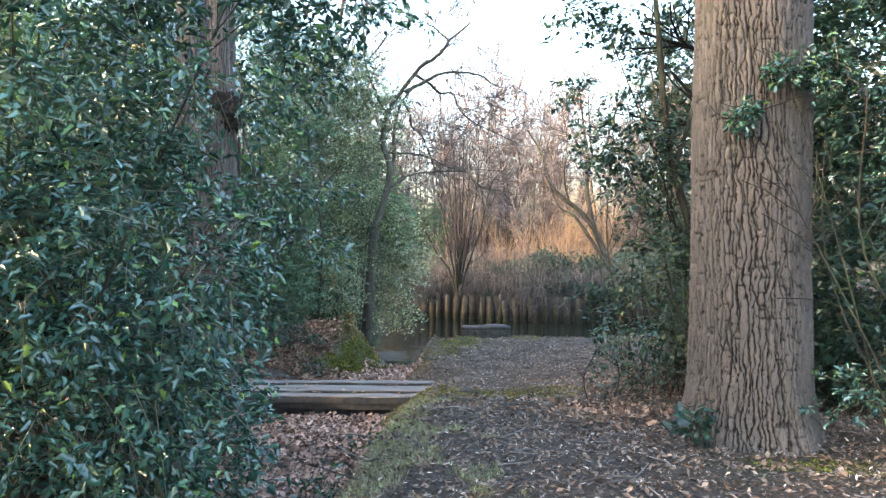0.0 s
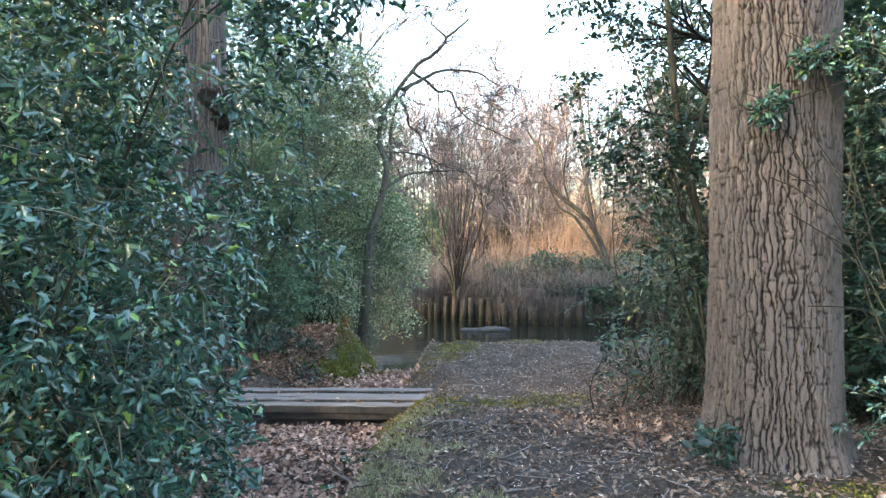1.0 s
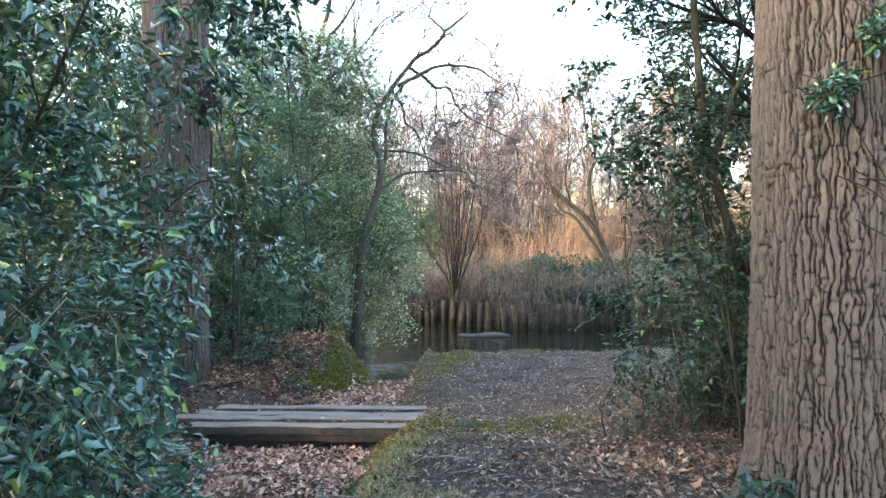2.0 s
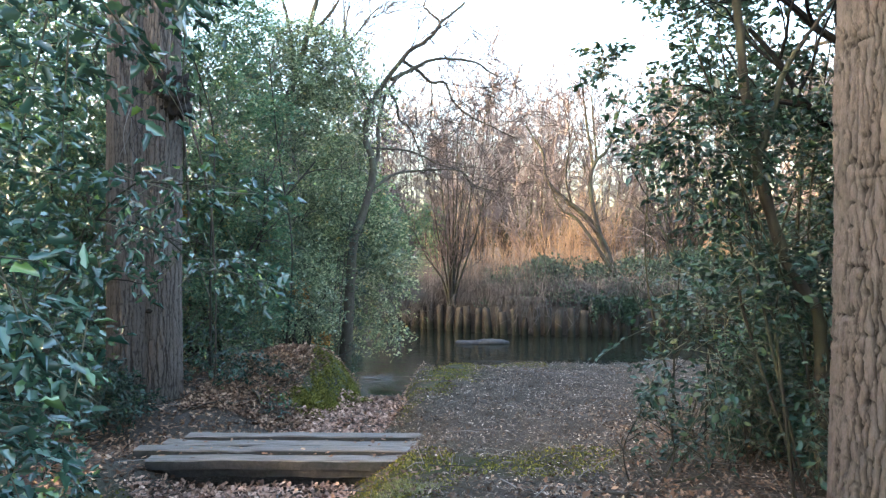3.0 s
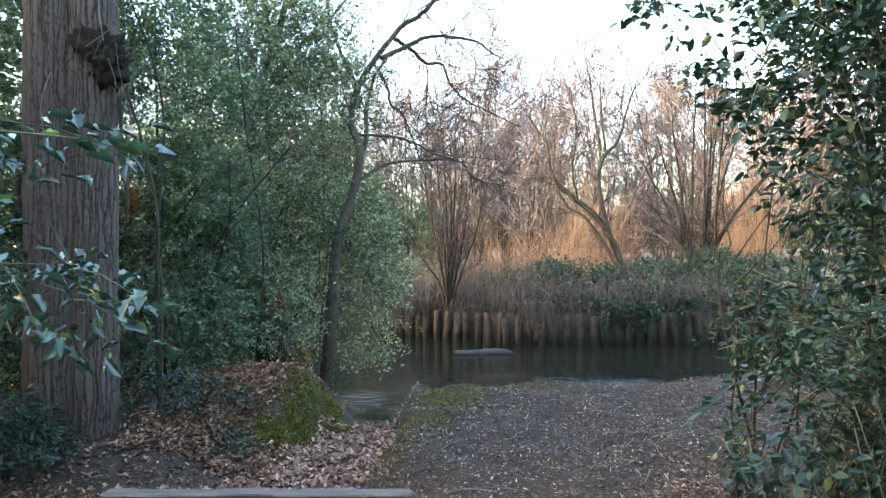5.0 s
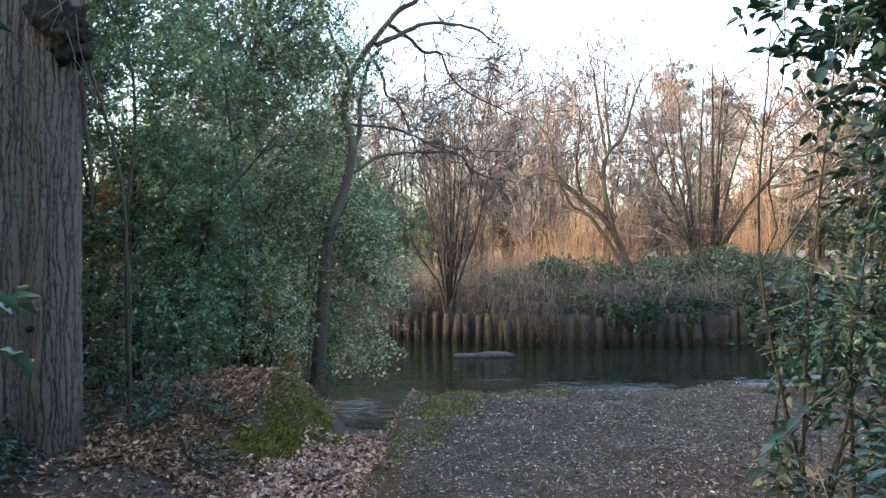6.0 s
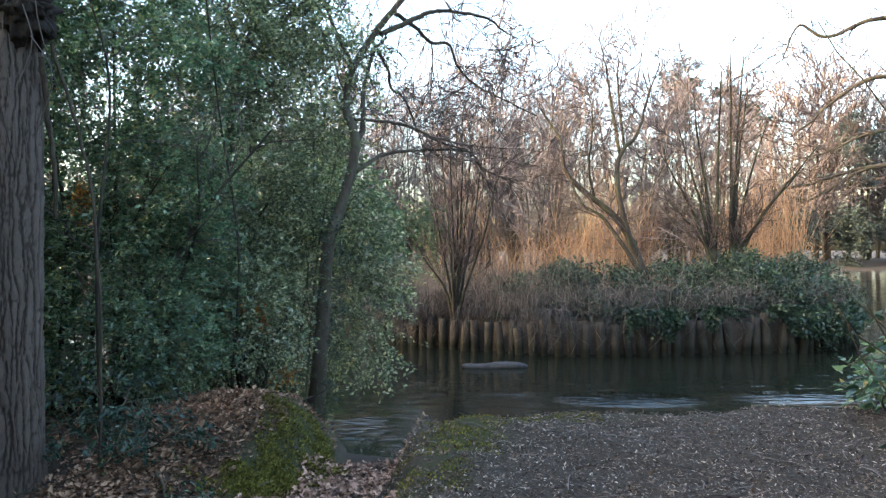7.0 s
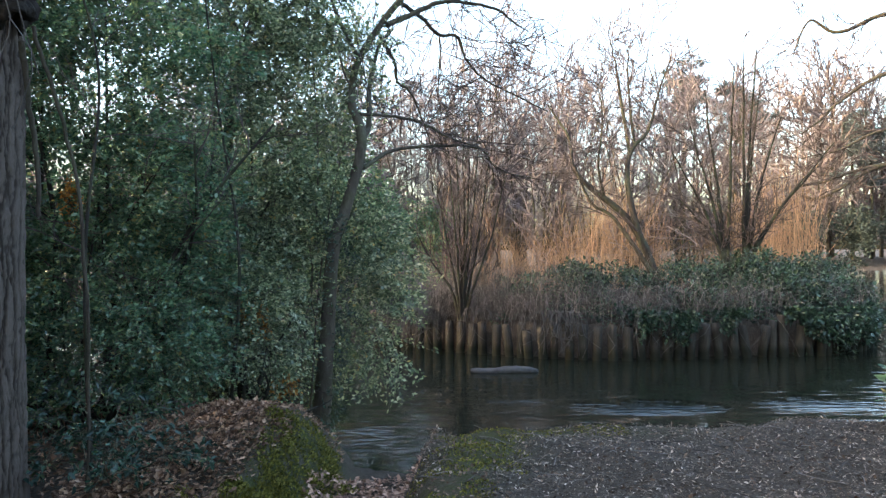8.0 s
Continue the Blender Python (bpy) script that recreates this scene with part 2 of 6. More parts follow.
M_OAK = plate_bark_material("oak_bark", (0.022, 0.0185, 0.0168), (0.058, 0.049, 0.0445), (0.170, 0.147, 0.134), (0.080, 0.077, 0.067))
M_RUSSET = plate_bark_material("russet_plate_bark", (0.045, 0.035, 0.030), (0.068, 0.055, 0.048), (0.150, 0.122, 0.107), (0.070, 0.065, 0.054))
M_BURL = bark_material("burl_bark", (0.006, 0.0045, 0.004), (0.024, 0.018, 0.015), moss=0.05, stretch=1.0, scale=20.0)
# bridge timber darkened: shade on sides and underparts is put into this colour
M_SHADEBEAM = bark_material("shade_dark_timber", (0.018, 0.0178, 0.0185), (0.056, 0.055, 0.056), (0.0236, 0.0259, 0.0165), 0.4, 1.0, 12.0, 0.008)
M_PLANK, M_GROUND, M_WATER = plank_material(), ground_material(), water_material()


# ---------------------------------------------------------------- mesh helpers
def mesh_of(name, verts, quads, mat, smooth=True):
    """A mesh from arrays: vertices (n, 3) and faces (m, 3 or 4)."""
    verts, quads = np.asarray(verts, np.float32), np.asarray(quads, np.int32)
    me = bpy.data.meshes.new(name)
    k = quads.shape[1]
    me.vertices.add(len(verts))
    me.vertices.foreach_set("co", verts.ravel())
    me.loops.add(quads.size)
    me.loops.foreach_set("vertex_index", quads.ravel())
    me.polygons.add(len(quads))
    me.polygons.foreach_set("loop_start", np.arange(0, quads.size, k, dtype=np.int32))
    me.polygons.foreach_set("use_smooth", np.full(len(quads), smooth))
    me.materials.append(mat)
    me.update(calc_edges=True)
    me.validate()
    return me


def part(name, me, parent, label="", kind=""):
    ob = new(name, me)
    if parent is not None:
        ob.parent = parent
    return tagged(ob, label=label, kind=kind)


def thing(name, at, label, category, group="", kind=""):
    ob = new(name)
    ob.location = at
    ob.empty_display_size = 0.2
    return tagged(ob, label, category, group, kind)


def bm_mesh(name, bm, mat, smooth=False):
    me = bpy.data.meshes.new(name)
    bm.to_mesh(me)
    bm.free()
    me.materials.append(mat)
    for p in me.polygons:
        p.use_smooth = smooth
    return me


def hash_noise(p, seed=0):
    """Smooth value noise in -1..1 at points (n, 3)."""
    p = np.asarray(p, float)
    i = np.floor(p).astype(np.int64)
    f = p - i
    f = f * f * (3 - 2 * f)
    out = 0.0
    for dx in (0, 1):
        for dy in (0, 1):
            for dz in (0, 1):
                h = (i[:, 0] + dx) * 374761393 + (i[:, 1] + dy) * 668265263 + (i[:, 2] + dz) * 2147483647 + seed * 974711
                h = (h ^ (h >> 13)) * 1274126177
                v = ((h ^ (h >> 16)) & 0xFFFF) / 32767.5 - 1
                w = (f[:, 0] if dx else 1 - f[:, 0]) * (f[:, 1] if dy else 1 - f[:, 1]) * (f[:, 2] if dz else 1 - f[:, 2])
                out = out + v * w
    return out


def fbm(p, seed=0, octaves=4):
    p = np.asarray(p, float)
    return sum(hash_noise(p * 2.0**k, seed + k) * 0.55**k for k in range(octaves))


def resample(pts, n):
    """A smooth line (Catmull-Rom) through control points, at n points."""
    c = np.asarray(pts, float)
    c = np.vstack([2 * c[0] - c[1], c, 2 * c[-1] - c[-2]])
    t = np.linspace(0, len(c) - 3 - 1e-6, n)
    i = t.astype(int)
    u = (t - i)[:, None]
    a, b, d, e = c[i], c[i + 1], c[i + 2], c[i + 3]
    return 0.5 * (2 * b + (d - a) * u + (2 * a - 5 * b + 4 * d - e) * u**2 + (3 * b - a - 3 * d + e) * u**3)


def tubes(name, polys, mat, sides=5):
    """One mesh of tapered tubes; polys: (points, radii)."""
    vs, fs, base = [], [], 0
    ang = np.linspace(0, 2 * np.pi, sides, endpoint=False)
    ca, sa = np.cos(ang)[None, :, None], np.sin(ang)[None, :, None]
    for pts, rad in polys:
        pts = np.asarray(pts, float)
        n = len(pts)
        tan = np.gradient(pts, axis=0)
        tan /= np.linalg.norm(tan, axis=1, keepdims=True) + 1e-9
        ref = np.array([0.31, 0.95, 0.05]) if abs(tan[0, 2]) > 0.8 else np.array([0.05, 0.1, 1.0])
        s = np.cross(tan, ref)
        s /= np.linalg.norm(s, axis=1, keepdims=True) + 1e-9
        q = np.cross(s, tan)
        r = np.broadcast_to(np.asarray(rad, float), (n,))[:, None, None]
        vs.append((pts[:, None] + r * (ca * s[:, None] + sa * q[:, None])).reshape(-1, 3))
        i = np.arange(n - 1)[:, None] * sides
        j, k = np.arange(sides)[None], (np.arange(sides) + 1)[None] % sides
        fs.append(base + np.stack([i + j, i + k, i + sides + k, i + sides + j], -1).reshape(-1, 4))
        base += n * sides
    return mesh_of(name, np.vstack(vs), np.vstack(fs), mat)


def unit(v):
    return v / (np.linalg.norm(v, axis=-1, keepdims=True) + 1e-9)


def grow(rng, out, p, d, length, r, level, lift=0.1, wild=0.22, kids=(3, 5), thin=0.0025, spread=(28, 60)):
    """A branch from p along d with side branches, appended to out as (points, radii)."""
    n = 5 if level else 4
    pts, way = [np.array(p, float)], unit(np.array(d, float))
    for _ in range(n - 1):
        way = unit(way + rng.normal(0, wild, 3) + (0, 0, lift * 0.3))
        pts.append(pts[-1] + way * length / (n - 1))
    pts = np.array(pts)
    out.append((pts, np.linspace(r, max(r * 0.45, thin), n)))
    if level:
        side_shoots(rng, out, pts, np.linspace(r, r * 0.45, n), length, level, lift, wild, kids, thin, spread)


def side_shoots(rng, out, pts, rad, length, level, lift=0.1, wild=0.22, kids=(3, 5), thin=0.0025, spread=(28, 60), first=0.25):
    n = len(pts)
    for _ in range(rng.integers(kids[0], kids[1] + 1)):
        t = rng.uniform(first, 1.0) * (n - 1.001)
        i = int(t)
        at = pts[i] + (pts[i + 1] - pts[i]) * (t - i)
        way = unit(pts[i + 1] - pts[i])
        across = unit(np.cross(way, rng.normal(0, 1, 3)))
        a = radians(rng.uniform(*spread))
        d = way * math.cos(a) + across * math.sin(a) + np.array((0, 0, lift))
        grow(rng, out, at, d, length * rng.uniform(0.42, 0.72), max(rad[i] * 0.55, thin), level - 1, lift, wild, kids, thin, spread)


def shoots_along(rng, out, pts, rad, length, level, lift, number, kids, thin, first=0.3):
    """Side branches spread along a stem, each with its own twigs."""
    n = len(pts)
    count = int(rng.integers(number[0], number[1] + 1))
    for k in range(count):
        t = (first + (1 - first) * (k + rng.uniform(0, 1)) / count) * (n - 1.001)
        i = int(t)
        at = pts[i] + (pts[i + 1] - pts[i]) * (t - i)
        way = unit(pts[i + 1] - pts[i])
        across = unit(np.cross(way, rng.normal(0, 1, 3)))
        a = radians(rng.uniform(25, 62))
        d = way * math.cos(a) + across * math.sin(a) + np.array((0, 0, lift))
        grow(rng, out, at, d, length * rng.uniform(0.5, 1.0), max(rad[i] * 0.55, thin), level - 1, lift, 0.2, kids, thin, (22, 55))


# Leaf shapes: x across, y along, z up.
LEAF_PLAIN = (np.array([[0, 0, 0], [-0.27, 0.5, 0.08], [0, 1, -0.06], [0.27, 0.5, 0.08]]), np.array([[0, 3, 2], [0, 2, 1]]))
LEAF_CHIP = (np.array([[0, 0, 0], [-0.17, 0.4, 0.05], [0.02, 1, -0.02], [0.18, 0.55, 0.05]]), np.array([[0, 3, 2], [0, 2, 1]]))
LEAF_OVAL = (
    np.array([[0, 0, 0], [-0.24, 0.32, 0.07], [-0.22, 0.66, 0.04], [0, 1, -0.14], [0.22, 0.66, 0.04], [0.24, 0.32, 0.07]]),
    np.array([[0, 2, 1], [0, 3, 2], [0, 4, 3], [0, 5, 4]]),
)
LEAF_HOLLY = (
    np.array([[0, 0, 0], [-0.225, 0.23, 0.12], [-0.16, 0.42, 0.06], [-0.225, 0.63, 0.12], [0, 1.05, -0.26], [0.225, 0.63, 0.12], [0.16, 0.42, 0.06], [0.225, 0.23, 0.12]]),
    np.array([[0, 2, 1], [0, 4, 2], [2, 4, 3], [0, 6, 4], [4, 6, 5], [0, 7, 6]]),
)
LEAF_DEAD = (
    np.array([[0, 0, 0], [-0.31, 0.45, 0.17], [0.02, 1, 0.20], [0.28, 0.60, 0.12], [0, 0.5, 0.0]]),
    np.array([[0, 4, 1], [1, 4, 2], [2, 4, 3], [3, 4, 0]]),
)
LEAF_LOBED = (
    np.array([[0, 0, 0], [-0.20, 0.28, 0.10], [-0.12, 0.45, 0.06], [-0.30, 0.66, 0.16], [0.03, 1.0, 0.12], [0.26, 0.70, 0.05], [0.13, 0.48, 0.02], [0.22, 0.26, 0.14], [0, 0.5, 0.0]]),
    np.array([[8, (k + 1) % 8, k] for k in range(8)]),
)
BLADE = (np.array([[-0.02, 0, 0], [0.02, 0, 0], [0.016, 0.55, 0.06], [-0.016, 0.55, 0.06], [0, 1, 0.22]]), np.array([[0, 1, 2], [0, 2, 3], [3, 2, 4]]))


def leaves(name, rng, at, along, size, shape, mat, roll=0.6, soft_shade=False):
    """One mesh of many leaves: base points, ways of the midrib, lengths."""
    base, tri = shape
    n = len(at)
    d = unit(np.asarray(along, float))
    up = np.array([0, 0, 1.0]) + rng.normal(0, roll, (n, 3))
    s = unit(np.cross(d, up))
    q = np.cross(s, d)
    size = np.broadcast_to(np.asarray(size, float), (n,))[:, None, None]
    wide = rng.uniform(0.8, 1.2, (n, 1, 1))
    curl = rng.uniform(0.2, 1.8, (n, 1, 1))
    v = np.asarray(at)[:, None] + size * (wide * base[None, :, :1] * s[:, None] + base[None, :, 1:2] * d[:, None] + curl * base[None, :, 2:] * q[:, None])
    f = tri[None] + (np.arange(n) * len(base))[:, None, None]
    return mesh_of(name, v.reshape(-1, 3), f.reshape(-1, 3), mat, smooth=soft_shade)


def sprays(rng, blobs, count, length, inner=0.45, gap=0.0, gap_scale=1.2, droop=0.15):
    """Twigs inside ellipsoids: starts, ways, lengths. Denser towards the outside, with holes where gap is over -1."""
    vol = np.array([b[3] * b[4] * b[5] for b in blobs]) ** 0.67
    pick = rng.choice(len(blobs), count, p=vol / vol.sum())
    b = np.array(blobs)[pick]
    d = unit(rng.normal(0, 1, (count, 3)))
    r = rng.uniform(inner, 1.0, (count, 1)) ** 0.6
    at = b[:, :3] + d * r * b[:, 3:]
    way = unit(unit(d * b[:, 3:]) + rng.normal(0, 0.55, (count, 3)) + (0, 0, -droop))
    if gap > -1:
        keep = fbm(at * gap_scale, 7, 2) > gap
        at, way = at[keep], way[keep]
    return at, way, rng.uniform(0.6, 1.3, len(at)) * length


def foliage(rng, parent, blobs, count, per, length, leaf, shape, mat, twig_mat, inner=0.45, gap=-0.5, gap_scale=1.2, droop=0.15, twig=0.003, every=1, low=None, label="", clear=None):
    """Crown of leafy twigs as two parts: twigs and leaves."""
    at, way, ln = sprays(rng, blobs, count, length, inner, gap, gap_scale, droop)
    if low is not None:
        keep = at[:, 2] > low
        at, way, ln = at[keep], way[keep], ln[keep]
    if clear is not None:
        keep = ~clear(at) | (rng.uniform(0, 1, len(at)) < 0.35)
        at, way, ln = at[keep], way[keep], ln[keep]
    n = len(at)
    sag = np.array([0, 0, -0.12]) * ln[:, None]
    p0, p1, p2 = at - way * ln[:, None] * 0.6, at, at + way * ln[:, None] * 0.6 + sag
    polys = [(np.array((p0[i], p1[i], p2[i])), (twig * 1.5, twig, twig * 0.5)) for i in range(0, n, every)]
    part("twigwork", tubes("twigwork", polys, twig_mat, 3), parent, kind="stuff")
    t = rng.uniform(-0.25, 1.0, (n, per, 1))
    mid = p1[:, None] + (p2 - p1)[:, None] * t + rng.normal(0, leaf * 0.35, (n, per, 3))
    d = unit(way[:, None] * 0.7 + rng.normal(0, 0.75, (n, per, 3)) + (0, 0, -0.15))
    part("foliage", leaves("foliage", rng, mid.reshape(-1, 3), (d * (1, 1, 0.6)).reshape(-1, 3), rng.uniform(0.6, 1.25, n * per) * leaf, shape, mat, soft_shade=len(shape[0]) > 5), parent, label, "stuff")


# ---------------------------------------------------------------- the ground
def smooth(a, b, v):
    t = np.clip((v - a) / (b - a), 0, 1)
    return t * t * (3 - 2 * t)


FRONT = ((-2.9, 31.6), (-1.5, 29.3), (0.2, 28.0), (2.2, 26.95), (4.2, 26.55), (6.6, 26.75), (8.7, 27.1), (10.8, 27.4), (12.4, 28.1), (13.7, 29.4), (14.4, 31.6))


def front(x):
    """Line of the island's post wall: y at x; far back beyond its ends."""
    fx, fy = np.array(FRONT).T
    return np.where((x > fx[0]) & (x < fx[-1]), np.interp(x, fx, fy), 60.0)


def height(x, y, rough=True):
    """Height of the land at x, y (arrays)."""
    x, y = np.asarray(x, float), np.asarray(y, float)
    near = np.interp(y, (-8, 4, 6, 8, 10, 12, 16.5), (0.1, 0.02, -0.06, -0.30, -0.52, -0.60, -0.60))
    left = np.interp(y, (-8, 5, 9, 12, 14, 16, 18, 24), (0.0, -0.1, -0.55, -0.80, -0.70, -0.62, -0.85, -0.8))
    land = near + (left - near) * smooth(-1.6, -2.6, x)
    # leafy mound with a mossy flank
    land = land + 0.36 * np.exp(-(((x + 3.0) / 1.3) ** 2 + ((y - 15.9) / 1.5) ** 2)) - 0.25 * np.exp(-(((x + 4.2) / 1.3) ** 2 + ((y - 11.8) / 1.0) ** 2))
    land = land - 0.2 * np.exp(-(((x + 0.35) / 0.5) ** 2 + ((y - 11.0) / 0.7) ** 2))
    # the ditch
    xc = np.interp(y, (-6, 5, 7, 10, 12, 14, 16, 18), (-1.5, -1.45, -1.55, -1.85, -1.75, -1.45, -1.15, -0.95))
    half = np.interp(y, (-6, 4, 7, 10, 11.5, 13, 15, 16.5, 18), (0.5, 0.7, 0.85, 1.20, 1.15, 0.95, 0.65, 0.55, 0.8))
    bed = np.interp(y, (-8, 0, 5, 8, 10, 12, 14, 16, 17.5, 19), (0.0, -0.3, -0.72, -0.92, -1.04, -1.10, -1.14, -1.30, -1.55, -1.9))
    cut = 1 - smooth(half * 0.7, half * np.where(x < xc, np.interp(y, (11.5, 13.5), (1.65, 2.2)), 1.42), np.abs(x - xc))
    land = land + (np.minimum(bed, land) - land) * cut
    # the shore of the near land
    sx = (-14, -8, -5, -2.4, -1.7, -1.1, -0.55, -0.1, 0.5, 1.2, 3, 6, 12, 30)
    sy = (20.5, 19.8, 19.0, 18.5, 17.8, 17.0, 16.5, 15.75, 16.05, 16.3, 16.3, 16.55, 17.2, 19)
    shore = np.interp(x, sx, sy) + 0.06 * np.sin(x * 3.1)
    out = smooth(-0.10, 0.85, y - shore)
    land = land - out * 1.6
    # island, back wood, far shores
    into = y - front(x)
    island = -2.2 + 1.75 * smooth(0.22, 0.5, into) * smooth(35.0, 34.0, y) + 0.7 * smooth(0.3, 3.0, into) * smooth(35, 32, y)
    back = -2.2 + 1.9 * smooth(36.0, 38.0, y + 0.4 * np.sin(x * 0.7)) * smooth(18.0, 16.0, x - 0.12 * np.maximum(y - 40, 0)) + 0.5 * smooth(40, 70, y)
    spit = -2.2 + 2.0 * smooth(5.2, 4.0, np.hypot(x - 28, y - 40))
    far = -2.2 + 2.4 * np.maximum.reduce([smooth(112.5, 114.5, y), smooth(75, 90, np.abs(x)), smooth(-16, -20, x) * smooth(60, 24, y), smooth(24, 30, x) * smooth(36, 24, y)])
    z = np.where(y < 20.5, np.maximum(land, -2.2), -2.2)
    z = np.maximum.reduce([z, island, back, spit, far])
    if rough:
        p = np.stack([x.ravel(), y.ravel(), 0 * x.ravel()], 1)
        z = z + 0.045 * fbm(p * 1.1, 3, 3).reshape(x.shape) + 0.012 * fbm(p * 5.0, 5, 2).reshape(x.shape)
    return z


def spread_axis(stops, far, ratio=1.25):
    """Grid lines: stops of (start, step) up to the last start, then widening to the far ends."""
    mid = []
    for (lo, step), (hi, _) in zip(stops, stops[1:]):
        mid += list(np.arange(lo, hi - step * 0.3, step))
    mid.append(stops[-1][0])
    for end, way in ((far[1], 1), (far[0], -1)):
        s, v = abs(stops[-1 if way > 0 else 0][1]), mid[-1 if way > 0 else 0]
        while (end - v) * way > 0:
            s *= ratio
            v += s * way
            mid.append(v) if way > 0 else mid.insert(0, v)
    return np.array(mid)


def moss_cover(x, y):
    spots = ((0.25, 15.2, 0.5, 0.9, 1.0), (0.0, 13.8, 0.25, 1.0, 0.7), (-0.35, 9.2, 0.55, 1.4, 1.0), (0.8, 9.6, 1.0, 0.5, 0.8), (1.7, 10.2, 0.6, 0.35, 0.7), (-0.55, 7.4, 0.4, 1.2, 0.95),
             (-2.28, 14.3, 0.3, 0.6, 1.2), (-2.1, 15.2, 0.3, 0.6, 1.2), (-1.9, 16.3, 0.32, 0.8, 1.3), (-0.45, 13.6, 0.3, 1.5, 0.75), (-0.7, 10.0, 0.3, 0.8, 0.9), (-3.2, 11.4, 0.5, 0.5, 0.6), (2.65, 5.3, 0.6, 0.3, 1.3), (1.4, 16.0, 1.6, 0.28, 0.7), (-3.2, 8.6, 0.4, 1.2, 0.8))
    return np.clip(sum(a * np.exp(-(((x - cx) / sx) ** 2 + ((y - cy) / sy) ** 2)) for cx, cy, sx, sy, a in spots), 0, 1)


def build_ground():
    gx = spread_axis([(-9, 0.3), (-5.0, 0.11), (5.0, 0.25), (14.0, 0.4)], (-900, 900))
    gy = spread_axis([(3.0, 0.11), (18.6, 0.3), (25.8, 0.12), (29.5, 0.4), (40, 0.6)], (-300, 2500))
    X, Y = np.meshgrid(gx, gy)
    Z = height(X, Y)
    nx, ny = len(gx), len(gy)
    i = (np.arange(ny - 1)[:, None] * nx + np.arange(nx - 1)[None]).ravel()
    me = mesh_of("ground", np.stack([X, Y, Z], -1).reshape(-1, 3), np.stack([i, i + 1, i + nx + 1, i + nx], 1), M_GROUND)
    at = me.attributes.new("moss", "FLOAT", "POINT")
    at.data.foreach_set("value", moss_cover(X, Y).ravel().astype(np.float32))
    tagged(new("ground", me), "dark trodden woodland soil with moss and leaf mould", "ground", kind="structure")
    s = 2500.0
    water = mesh_of("water", [(-s, 8, WATER), (s, 8, WATER), (s, s, WATER), (-s, s, WATER)], [(0, 1, 2, 3)], M_WATER)
    tagged(new("water", water), "dark still pond water with faint ripples", "water", kind="structure")


build_ground()


def cell_bark(theta, z, around, tall, cells, seed):
    """Interlaced bark ridges between swaying cracks: 0 in the cracks, 1 on the ridges. theta, z: arrays."""
    flat = np.stack([np.cos(theta).ravel() * around, np.sin(theta).ravel() * around, z.ravel()], 1)
    u = theta * cells / (2 * np.pi) + 0.5 * hash_noise(flat * (4, 4, 1.6), seed).reshape(z.shape) + 0.26 * hash_noise(flat * (34, 34, 30), seed + 1).reshape(z.shape) + 0.16 * hash_noise(flat * (80, 80, 60), seed + 9).reshape(z.shape)
    near = np.full(u.shape, 9.0)
    first = np.floor(u).astype(np.int64)
    for dk in (-2, -1, 0, 1, 2):
        k = first + dk
        line = np.stack([np.mod(k, cells).ravel() * 7.31, 0 * u.ravel() + seed, z.ravel() / tall], 1)
        sway = 0.75 * hash_noise(line, seed + 2) + 0.35 * hash_noise(line * (1, 1, 2.7) + 3.3, seed + 3)
        wide = 0.75 + 0.45 * hash_noise(line * (1, 1, 1.6) + 9.1, seed + 4)
        near = np.minimum(near, np.abs(u - k - sway.reshape(u.shape)) / np.clip(wide.reshape(u.shape), 0.3, 2))
    across = np.abs(hash_noise(flat * (9, 9, 26), seed + 5).reshape(u.shape))
    plates = np.clip((near - 0.035) / 0.29, 0, 1) ** 0.8 * np.clip(0.3 + across / 0.12, 0, 1)
    tone = 0.5 + 0.5 * hash_noise(flat * (11, 11, 6), seed + 6).reshape(u.shape)
    return plates, tone


